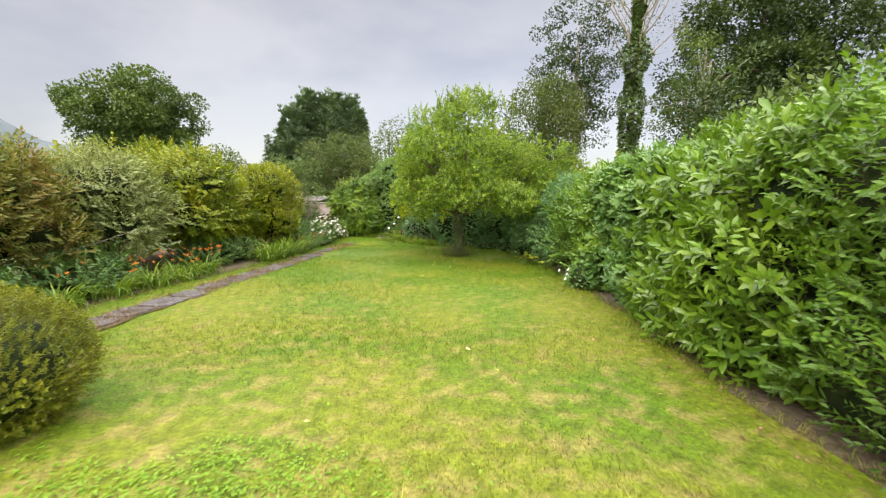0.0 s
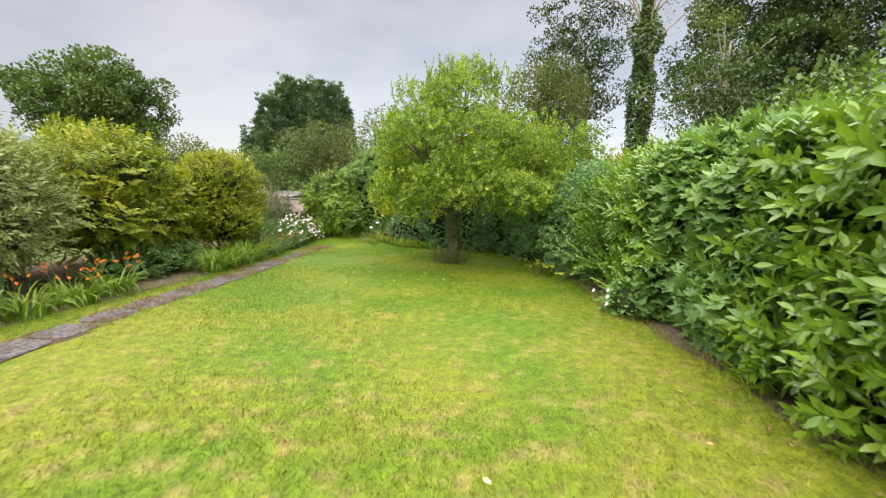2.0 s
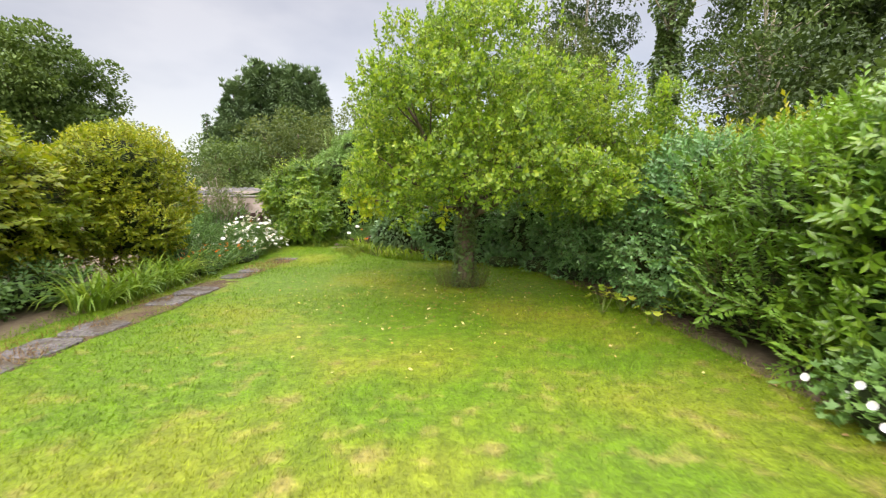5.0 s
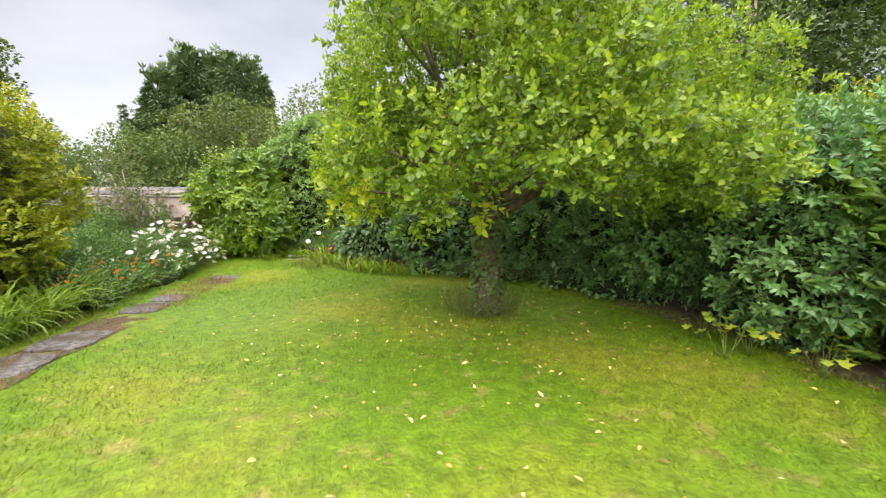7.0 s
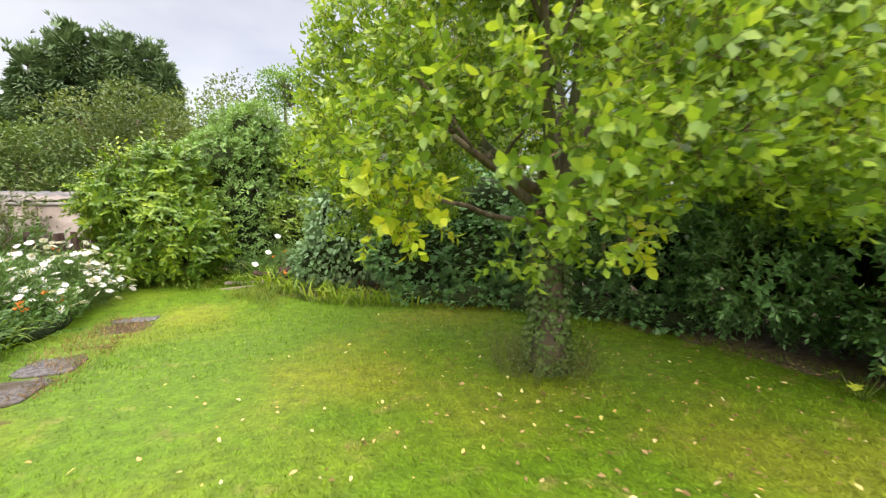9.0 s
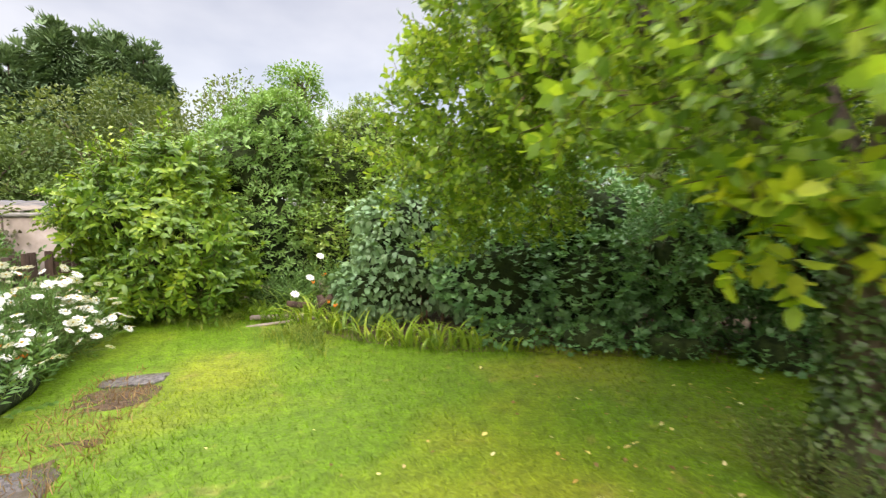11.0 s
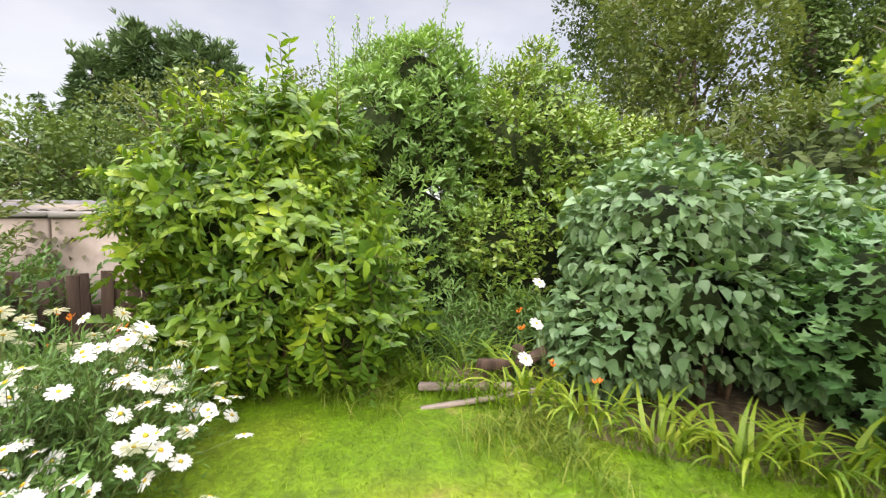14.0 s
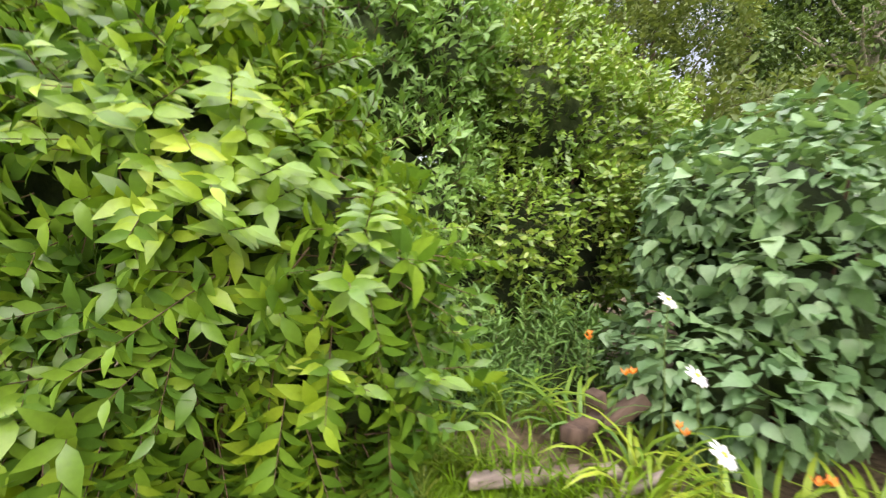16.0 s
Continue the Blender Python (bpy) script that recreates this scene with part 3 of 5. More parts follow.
def make_grass():
    n = 370000
    x, y = RNG.uniform(-4.6, 3.1, n), RNG.uniform(-2.0, 18.5, n)
    near = RNG.random(n) < np.clip(1.15 - (y - 3) * 0.035, 0.5, 1)
    ok = on_lawn(x, y) & near & ~on_slab(x, y)
    x, y = x[ok], y[ok]
    P = np.stack([x, y, 0.012 * lump(np.stack([x, y, 0 * x], -1), 1.1) - 0.004 + rise(x, y)], -1)
    shapes = [blade(0.034, 0.0052, 0.6), blade(0.045, 0.0046, 1.0), blade(0.026, 0.006, 0.4)]
    R = upright(P, 0.7)
    S = RNG.uniform(0.6, 1.25, len(P)) * (1 + 0.25 * lump(P, 2.0))
    pick = RNG.integers(0, 3, len(P))
    me = merge("grass_blades", [spread(s, P[pick == k], R[pick == k], S[pick == k]) for k, s in enumerate(shapes)], [M_BLADE])
    tagged(new("lawn_grass", me), "short mown grass blades covering the lawn", "grass", kind="stuff")
    # longer uncut grass along the edges
    n = 12000
    t = RNG.random(n)
    side = RNG.integers(0, 4, n)
    xb = RNG.uniform(-4.5, 2.7, n)
    yb = lawn_back(xb) + RNG.normal(0.05, 0.12, n)
    yl = RNG.uniform(0, 16.8, n)
    x = np.where(side == 0, left_edge(yl) + RNG.normal(-0.05, 0.07, n), np.where(side == 1, right_edge(yl) + RNG.normal(0.03, 0.06, n), xb))
    y = np.where(side < 2, yl, yb)
    back = (side >= 2) & ((xb > -1.9) | (RNG.random(n) < 0.4))
    S = np.where(back, 0.8, np.where(side >= 2, 1.8, 0.8)) * RNG.uniform(0.5, 1.2, n)
    P = np.stack([x, y, rise(x, y) - 0.01], -1)
    shapes = [strap(0.11, 0.006, 1.2, 2), strap(0.14, 0.005, 1.7, 2)]
    R, pick = upright(P, 0.6), RNG.integers(0, 2, n)
    me = merge("edge_grass", [spread(s, P[pick == k], R[pick == k], S[pick == k]) for k, s in enumerate(shapes)], [M_BLADE])
    tagged(new("edge_grass", me), "longer uncut grass along the lawn's edges", "grass", kind="stuff")
    # long unmown grass where the lawn runs out below the back shrubs
    n = 12000
    x = RNG.uniform(-4.4, -1.7, n)
    y = lawn_back(x) - np.abs(RNG.normal(0, 0.34, n)) + 0.12
    clear = (np.abs(x + 2.15) > 0.5) | (np.abs(y - 16.15) > 0.34)
    x, y = x[clear], y[clear]
    n = len(x)
    P = np.stack([x, y, rise(x, y) - 0.01], -1)
    shapes = [strap(0.17, 0.006, 1.3, 3), strap(0.22, 0.005, 1.9, 3)]
    R, pick, S = upright(P, 0.6), RNG.integers(0, 2, n), RNG.uniform(0.5, 1.15, n)
    me = merge("long_grass", [spread(s, P[pick == k], R[pick == k], S[pick == k]) for k, s in enumerate(shapes)], [M_LONGGRASS])
    tagged(new("long_grass", me), "long unmown grass below the back shrubs", "grass", kind="stuff")
    # broad-leaved lawn weeds in the lush patch
    n = 5200
    x, y = RNG.normal(-0.7, 0.75, n), RNG.normal(1.35, 0.5, n)
    keep = lump(np.stack([x, y, 0 * x], -1), 5.0) > -0.1
    P = np.stack([x, y, RNG.uniform(0.012, 0.035, n)], -1)[keep]
    a = RNG.uniform(0, 6.28, len(P))
    D = np.stack([np.cos(a), np.sin(a), RNG.uniform(-0.1, 0.6, len(P))], -1)
    R, S = turns(D, np.array([0, 0, 1.0]) + RNG.normal(0, 0.2, (len(P), 3))), RNG.uniform(0.6, 1.3, len(P))
    me = merge("lawn_weeds", [spread(leaf(0.032, 0.017), P, R, S)], [M_LAWNWEED])
    tagged(new("lawn_weeds", me), "broad-leaved lawn weeds, bright lush green", "weeds", kind="stuff")


M_LONGGRASS = leaf_mat("long_grass", [(0.07, 0.13, 0.015), (0.12, 0.20, 0.02), (0.20, 0.26, 0.03), (0.34, 0.32, 0.09)], 0.5, 0.35, 0.3, 0.3)
M_LAWNWEED = leaf_mat("lawn_weed_leaf", [(0.13, 0.28, 0.015), (0.20, 0.36, 0.025), (0.26, 0.40, 0.04)], 0.5, 0.35, 0.3, 0.4)


def path_x(y):
    """The path's middle line, not quite parallel to the hedge."""
    return -3.64 + 0.034 * (y - 5) + 0.02 * math.sin(y * 0.9)


def path_width(y):
    """Turf has crept over the far end of the path and left only patches of moss."""
    if y < 13.2:
        return 1.0
    return min(1.0, max(0.12, 0.55 + 1.1 * math.sin((y - 13.4) * 6.6)))


def make_path():
    path = thing("pavement_garden_path", (-3.45, 10, 0), "narrow path of worn grey slabs, mossy and overgrown", "path", kind="structure")
    g = np.random.default_rng(3)
    # a strip of brown moss and soil beneath the slabs
    bm, rows = bmesh.new(), []
    for i in range(140):
        y = 4.25 + (15.3 - 4.25) * i / 139
        w = (0.27 + 0.05 * math.sin(y * 5.3) * math.sin(y * 2.1 + 1)) * path_width(y)
        cx = path_x(y)
        rows.append([bm.verts.new((cx + 3.45 + w * k, y - 10, 0.003 + 0.004 * math.cos(k * 1.4) + g.uniform(-0.004, 0.006) - 0.06 * (path_width(y) < 0.35))) for k in (-1, -0.6, -0.2, 0.2, 0.6, 1)])
    for a, b in zip(rows, rows[1:]):
        for i in range(5):
            bm.faces.new((a[i], a[i + 1], b[i + 1], b[i]))
    me = bpy.data.meshes.new("moss_bed")
    bm.to_mesh(me)
    bm.free()
    me.materials.append(M_MOSS)
    part("moss_bed", me, path, "brown moss and soil between the slabs")
    y, k = 4.3, 0
    while y < 15.2:
        l = g.uniform(0.5, 0.66)
        bare = (k in (9, 12, 16, 17, 19, 20)) or y > 13.3
        if y > 14.45:
            y, l, bare = 14.82, 0.42, False
        if not bare:
            w = g.uniform(0.46, 0.52)
            cx = path_x(y) + g.uniform(-0.02, 0.02)
            bm = bmesh.new()
            # a worn, slightly ragged outline
            ring = []
            for j in range(20):
                a = 2 * math.pi * j / 20
                c, s = math.cos(a), math.sin(a)
                q = 1 / max(abs(c), abs(s))
                rr = q * (0.98 + g.uniform(-0.07, 0.02)) - 0.10 * (q - 1)
                ring.append((c * rr * w / 2, s * rr * l / 2))
            top = [bm.verts.new((px * 0.97, py * 0.97, 0.022 + g.uniform(-0.002, 0.002))) for px, py in ring]
            mid = [bm.verts.new((px, py, 0.015)) for px, py in ring]
            low = [bm.verts.new((px, py, -0.02)) for px, py in ring]
            bm.faces.new(top)
            for a, b in ((mid, top), (low, mid)):
                for j in range(20):
                    bm.faces.new((a[j], a[(j + 1) % 20], b[(j + 1) % 20], b[j]))
            me = bpy.data.meshes.new("slab")
            bm.to_mesh(me)
            bm.free()
            me.materials.append(M_SLAB)
            o = part("slab", me, path)
            o.matrix_basis = pose(cx + 3.45, y + l / 2 - 10, 0, g.uniform(-1, 1), g.uniform(-1, 1), g.uniform(-2, 2))
            SLABS.append((cx, y + l / 2, w, l))
        y += l + g.uniform(0.02, 0.06)
        k += 1
    # bare moss patches hold no turf either
    for yy in np.arange(4.4, 14.7, 0.25):
        SLABS.append((path_x(yy), yy, (0.34 + 0.12 * math.sin(yy * 7)) * (path_width(yy) > 0.5), 0.27))


make_path()
make_grass()
# straw and dead moss along the slabs' edges
n = 5000
yy = RNG.uniform(4.2, 15.2, n)
P = np.stack([-3.64 + 0.034 * (yy - 5) + RNG.choice([-0.21, 0.2, 0.0], n) + RNG.normal(0, 0.06, n), yy, np.full(n, 0.02)], -1)
P = P[(lump(P, 4.0) > 0.05) | ((P[:, 1] > 13.3) & (P[:, 1] < 14.75))]
a = RNG.uniform(0, 6.28, len(P))
me = merge("path_straw", [spread(strap(0.07, 0.006, 1.2, 2), P, turns(np.stack([np.cos(a), np.sin(a), 0.2 + 0 * a], -1), np.array([0, 0, 1.0]) + RNG.normal(0, 0.7, (len(P), 3))), RNG.uniform(0.4, 1.2, len(P)))], [M_LITTER])
tagged(new("path_straw", me), "straw and dead moss lying along the path", "straw", kind="stuff")


def make_fallen():
    g = np.random.default_rng(21)
    shapes = [leaf(0.05, 0.032, fold=0.4), leaf(0.04, 0.028, fold=-0.3, droop=-0.2), leaf(0.06, 0.034, fold=0.15)]
    meshes = [mesh_of("fallen_leaf", s.v, s.loops, s.totals, [M_FALLEN]) for s in shapes]
    n = 0
    while n < 290:
        x, y = g.normal(0.2, 1.4), g.normal(11.2, 1.5)
        if not bool(on_lawn(np.array([x]), np.array([y]))[0]) or math.hypot(x - 0.69, y - 12) < 0.45:
            continue
        o = tagged(new("fallen_leaf", meshes[n % 3]), "pale yellow fallen apple leaf lying on the grass", "leaf", "fallen leaves under the apple tree")
        o.matrix_world = pose(x, y, 0.03, g.uniform(-25, 25), g.uniform(-25, 25), g.uniform(0, 360)) @ Matrix.Scale(g.uniform(0.5, 0.95), 4)
        n += 1
    for x, y in ((1.2, 3.3), (2.45, 2.9), (2.3, 4.3), (0.9, 3.9), (-0.2, 2.3), (1.5, 5.2), (2.5, 5.0), (-1.9, 11.2), (-1.5, 10.6)):
        o = tagged(new("fallen_leaf", meshes[n % 3]), "curled brown fallen leaf lying on the grass", "leaf", "fallen leaves on the lawn")
        o.matrix_world = pose(x, y, 0.035, g.uniform(-25, 25), 15, g.uniform(0, 360))
        n += 1


make_fallen()
n = 900
yy = RNG.uniform(-1, 13, n)
P = np.stack([right_edge(yy) - np.abs(RNG.normal(0.0, 0.22, n)) + 0.05, yy, np.full(n, 0.02)], -1)
P[n // 2:, 0], P[n // 2:, 1] = RNG.normal(0.9, 1.1, n - n // 2), RNG.normal(11.4, 1.1, n - n // 2)
P = P[on_lawn(P[:, 0], P[:, 1])]
a = RNG.uniform(0, 6.28, len(P))
me = merge("leaf_litter", [spread(leaf(0.045, 0.026, ((0.5, 1.0),), 0.35), P, turns(np.stack([np.cos(a), np.sin(a), 0 * a], -1), np.array([0, 0, 1.0]) + RNG.normal(0, 0.3, (len(P), 3))), RNG.uniform(0.4, 1.1, len(P)))], [M_LITTER])
tagged(new("leaf_litter", me), "small brown and tan dead leaves strewn in the grass", "leaves", kind="stuff")

# ---- shrubs ----


def shrub(name, label, lobes, shapes, mats, density, size=(0.8, 1.2), up=0.5, jit=0.45, lumpy=0.14, depth=0.45, nparts=0, focus=None, stems=7, category="shrub", group="", k=0.66, partname="shoot", freq=2.6, stem_mat=None, floor=0.04, out=0.8, fine=None, bumps=9, bump_r=0.42):
    at = (float(np.mean([q[0] for q in lobes])), float(np.mean([q[1] for q in lobes])), 0.0)
    ob = thing(name, at, label, category, group)
    full = bumpy(lobes, bumps, bump_r, len(label)) if bumps else lobes
    P, n = lobe_points(full, density, lumpy, freq, depth, floor)
    S = RNG.uniform(*size, len(P)) * np.where(RNG.random(len(P)) < 0.06, 1.3, 1.0)
    foliage(ob, at, "foliage", shapes, P, outward(n, up, jit, out), S, mats, nparts=nparts, focus=focus, partname=partname, fine=fine)
    core("inner_shade", lobes, ob, k, at)
    for i in range(stems):
        q = lobes[i % len(lobes)]
        a = RNG.uniform(0, 6.28)
        foot = (at[0] + (q[0] - at[0]) * 0.6 + 0.25 * q[3] * math.cos(a), at[1] + (q[1] - at[1]) * 0.6 + 0.25 * q[4] * math.sin(a), -0.03)
        head = (q[0] + 0.5 * q[3] * math.cos(a), q[1] + 0.5 * q[4] * math.sin(a), q[2] + 0.35 * q[5])
        part("stem", shapes_mesh("stem", [limb(foot, head, 0.022, 0.008, 0.1)], stem_mat or M_TWIG, at), ob)
    return ob


def rows_of(x0, y0, x1, y1, n, r, top, jit=0.1):
    """Overlapping lobes along a line, in two tiers: a hedge."""
    g = np.random.default_rng(int(abs(x0 * 13 + y0 * 7 + n)))
    out = []
    for i in range(n):
        t = (i + 0.5) / n
        x, y = x0 + (x1 - x0) * t, y0 + (y1 - y0) * t
        out.append((x + g.uniform(-jit, jit), y, top * 0.30, r * 1.0, r * 1.05, top * 0.38))
        out.append((x + g.uniform(-jit, jit) + 0.05, y + g.uniform(-jit, jit), top * 0.68, r * 0.98, r * 1.05, top * 0.34 * g.uniform(0.9, 1.08)))
        out.append((x - 0.02, y + g.uniform(-jit, jit), top * 0.10, r * 0.97, r * 1.05, top * 0.17))
    return out


LAUREL_SHOOTS = [shoot(leaf(0.145, 0.052, ((0.3, 0.85), (0.65, 1.0)), 0.25, 0.22), 9, 0.20, 68, True, 0.004, seed=i) for i in (1, 2, 3)]
PRIVET_SHOOTS = [shoot(simple_leaf(0.082, 0.034), 10, 0.28, 55, False, 0.002, seed=i) for i in (4, 5, 6)]
PRIVET_FINE = [shoot(leaf(0.08, 0.032, ((0.5, 1.0),)), 10, 0.28, 55, False, 0.002, seed=i) for i in (4, 5, 6)]
MIX = [M_PRIVET, M_TWIG]

# the long hedge, kind after kind
shrub("privet_hedge", "overgrown light green privet hedge with fine leaves", rows_of(4.06, -2.9, 3.98, 3.1, 7, 0.88, 2.45), PRIVET_SHOOTS, MIX, 76, (0.7, 1.3), 0.6, 0.5, nparts=150, focus=(3.15, 1.9, 1.2), category="hedge", stems=6, fine=PRIVET_FINE)
shrub("laurel_hedge", "glossy bright green cherry laurel hedge with large leaves", rows_of(3.97, 3.05, 3.92, 5.4, 3, 0.88, 2.2), LAUREL_SHOOTS, [M_LAUREL, M_GREENTWIG], 74, (0.75, 1.2), 0.35, 0.5, nparts=290, focus=(3.1, 3.6, 1.2), category="hedge", stems=6)
SYC = [lobed_leaf(0.17), lobed_leaf(0.135), lobed_leaf(0.19)]
shrub("sycamore_hedge", "mid-green lobed-leaf stretch of hedge, leaves hanging in layers", rows_of(3.92, 5.3, 3.88, 7.6, 3, 0.86, 2.27), SYC, [M_SYCAMORE], 250, (0.6, 1.15), -0.1, 0.4, nparts=290, focus=(3.05, 6.3, 1.2), category="hedge", stems=6, partname="lobed_leaf")
shrub("laurel_hedge", "bright green laurel growing out of the top of the hedge", rows_of(3.66, 7.1, 3.68, 8.1, 2, 0.64, 2.1), LAUREL_SHOOTS, [M_LAUREL, M_GREENTWIG], 55, (0.6, 0.95), 0.7, 0.4, category="hedge", stems=3)
shrub("privet_hedge", "untidy olive-green privet with long thin shoots", rows_of(3.86, 7.9, 3.72, 9.8, 3, 0.78, 2.0), PRIVET_SHOOTS, MIX, 90, (0.8, 1.5), 0.8, 0.45, category="hedge", stems=5)
shrub("privet_hedge", "tall feathery privet rising behind the clipped hedge", rows_of(5.15, 4.3, 5.0, 9.9, 5, 0.74, 2.45), PRIVET_SHOOTS, MIX, 48, (0.9, 1.7), 1.0, 0.4, category="hedge", stems=4)
DARK_SHOOTS = [shoot(simple_leaf(0.09, 0.042), 11, 0.22, 60, True, 0.003, seed=i) for i in (8, 9)]
DARK_FINE = [shoot(leaf(0.085, 0.038, ((0.45, 1.0),)), 11, 0.22, 60, True, 0.003, seed=i) for i in (8, 9)]
shrub("evergreen_shrub", "dense dark blue-green shrub with layered shoots", [(3.52, 10.61, 0.78, 0.91, 1.03, 0.86), (3.61, 10.44, 1.46, 0.86, 1.03, 0.69), (3.38, 11.81, 0.78, 0.82, 0.86, 0.82), (3.53, 11.90, 1.47, 0.82, 0.86, 0.65)], DARK_SHOOTS, [M_DARKSHRUB, M_TWIG], 125, (0.8, 1.3), 0.25, 0.4, nparts=200, focus=(2.6, 10.3, 0.9), stems=6, fine=DARK_FINE)
shrub("evergreen_shrub", "tall grey-green shrub behind the dark one", [(4.68, 10.03, 1.27, 0.76, 1.10, 1.02), (4.58, 11.74, 1.36, 0.77, 1.11, 1.06), (4.34, 13.17, 1.28, 0.85, 1.02, 1.02)], PRIVET_SHOOTS, [M_YELGREEN, M_TWIG], 60, (0.9, 1.6), 0.8, 0.4, stems=4)
shrub("evergreen_shrub", "dark shade-grown shrub under the apple tree", [(3.04, 13.16, 0.69, 0.77, 0.69, 0.77), (2.25, 14.34, 0.78, 0.87, 0.69, 0.87), (2.98, 14.17, 1.20, 0.86, 0.77, 1.03)], DARK_SHOOTS, [M_DARKSHRUB, M_TWIG], 90, (0.8, 1.3), 0.2, 0.4, stems=5)
shrub("evergreen_shrub", "dark ivy-leaved growth along the shaded back edge", [(1.40, 14.94, 0.61, 0.87, 0.65, 0.70), (0.46, 15.46, 0.70, 0.88, 0.70, 0.79), (1.61, 15.52, 1.21, 1.04, 0.78, 1.04)], [lobed_leaf(0.11), lobed_leaf(0.095)], [M_DARKSHRUB], 230, (0.7, 1.2), -0.1, 0.4, stems=4)

shrub("ground_ivy", "low dark ivy spreading over the shaded edge of the lawn", [(0.97, 14.48, 0.11, 0.48, 0.35, 0.23), (1.65, 14.01, 0.10, 0.48, 0.35, 0.24), (2.30, 13.41, 0.12, 0.43, 0.43, 0.26), (2.63, 12.65, 0.12, 0.35, 0.52, 0.26), (0.28, 14.87, 0.11, 0.44, 0.31, 0.21)], [lobed_leaf(0.09), lobed_leaf(0.075)], [M_DARKSHRUB], 260, (0.6, 1.2), 0.2, 0.45, stems=0, category="plant", bumps=4)

# back of the garden
LANCE = leaf(0.135, 0.056, ((0.25, 0.85), (0.55, 1.0), (0.8, 0.5)), 0.2, 0.42)
FORSY = [shoot(LANCE, 11, 0.34, 62, False, 0.0035, seed=i, bend=-0.12) for i in (11, 12)] + [shoot(LANCE, 8, 0.14, 74, True, 0.0035, seed=i, tip_scale=0.9) for i in (13, 14)]
forsy = shrub("deciduous_shrub", "large bright green shrub with long pointed drooping leaves", [(-3.41, 16.94, 0.80, 0.80, 0.80, 0.67), (-3.62, 17.00, 1.34, 0.80, 0.84, 0.63), (-3.21, 16.79, 1.14, 0.66, 0.68, 0.55), (-3.50, 17.17, 1.76, 0.63, 0.67, 0.50), (-2.91, 16.65, 0.68, 0.36, 0.38, 0.42), (-4.11, 17.00, 1.37, 0.50, 0.50, 0.50)], FORSY, [M_FORSY, M_TWIG], 150, (0.6, 1.0), -0.35, 0.35, nparts=295, focus=(-3.1, 15.9, 1.1), stems=8, depth=0.55, k=0.58)
# long upright shoots above it
k = 34
pos = np.stack([RNG.uniform(-4.3, -2.95, k), RNG.uniform(16.7, 17.4, k), np.zeros(k)], -1)
pos[:, 2] = 2.05 - 0.6 * np.abs(pos[:, 0] + 3.6) ** 1.5 - RNG.uniform(0, 0.3, k)
pos[0] = (-3.27, 16.85, 2.05)
pos[1] = (-3.42, 16.9, 2.1)
LONG = [shoot(leaf(0.13, 0.052, ((0.3, 0.9), (0.65, 0.8)), 0.2, 0.3), 16, 0.75, 75, False, 0.005, seed=i, bend=0.02) for i in (15, 16)]
foliage(forsy, forsy.location, "upright_shoots", LONG, pos, unit(np.array([[0.0, -0.1, 1.0]]) + RNG.normal(0, 0.25, (k, 3))), RNG.uniform(0.6, 1.15, k), [M_FORSY, M_TWIG], nparts=k, focus=(0, 0, 0), partname="upright_shoot")

WHORL = [shoot(simple_leaf(0.135, 0.050), 8, 0.14, 62, True, 0.003, seed=i, tip_scale=0.6) for i in (17, 18)]
WHORL_FINE = [shoot(leaf(0.13, 0.045, ((0.5, 1.0),), 0.2, 0.1), 8, 0.14, 62, True, 0.003, seed=i, tip_scale=0.6) for i in (17, 18)]
bay = shrub("evergreen_shrub", "tall dense mid-green shrub with upright leaf clusters", [(-2.35, 18.05, 1.10, 1.10, 0.85, 1.10), (-2.39, 18.13, 2.20, 1.06, 0.84, 0.84), (-2.27, 18.22, 2.79, 0.80, 0.72, 0.63), (-3.09, 18.30, 1.84, 0.75, 0.75, 0.92)], WHORL, [M_BAYLIKE, M_TWIG], 135, (0.62, 1.05), 0.75, 0.35, nparts=200, focus=(-2.5, 17.1, 1.5), stems=5, fine=WHORL_FINE, bump_r=0.36)
px = RNG.uniform(-3.2, -1.35, 34)
pos = np.stack([px, RNG.uniform(17.9, 18.4, 34), 3.2 - 0.45 * np.abs(px + 2.25) ** 1.5], -1)
SPIRE = [shoot(leaf(0.09, 0.03, ((0.5, 1.0),), 0.2, 0.1), 16, 0.55, 50, True, 0.004, seed=19)]
foliage(bay, bay.location, "upright_shoots", SPIRE, pos, unit(np.array([[0, 0, 1.0]]) + RNG.normal(0, 0.1, (34, 3))), RNG.uniform(0.5, 1.0, 34), [M_BAYLIKE, M_TWIG], nparts=34, focus=(0, 0, 0), partname="upright_shoot")
GLOSS = [shoot(simple_leaf(0.115, 0.058), 7, 0.19, 62, i == 22, 0.003, seed=i) for i in (21, 22, 24)]
GLOSS_FINE = [shoot(leaf(0.11, 0.054, ((0.5, 1.0),), 0.25, 0.15), 7, 0.19, 62, i == 22, 0.003, seed=i) for i in (21, 22, 24)]
cam_shrub = shrub("evergreen_shrub", "tall dark glossy shrub with small bronze-tinged leaves", [(-0.97, 18.03, 1.03, 1.11, 0.86, 1.03), (-0.90, 18.20, 2.06, 1.16, 0.86, 0.86), (-0.82, 18.37, 2.65, 0.81, 0.77, 0.64), (0.07, 18.29, 1.72, 1.03, 0.86, 0.95)], GLOSS, [M_CAMELLIA, M_TWIG], 145, (0.55, 1.0), 0.35, 0.45, nparts=200, focus=(-1.2, 17.2, 1.2), stems=5, fine=GLOSS_FINE, bump_r=0.36)
px = RNG.uniform(-1.7, 0.35, 24)
pos = np.stack([px, RNG.uniform(17.9, 18.4, 24), 3.1 - 0.42 * np.abs(px + 0.75) ** 1.5], -1)
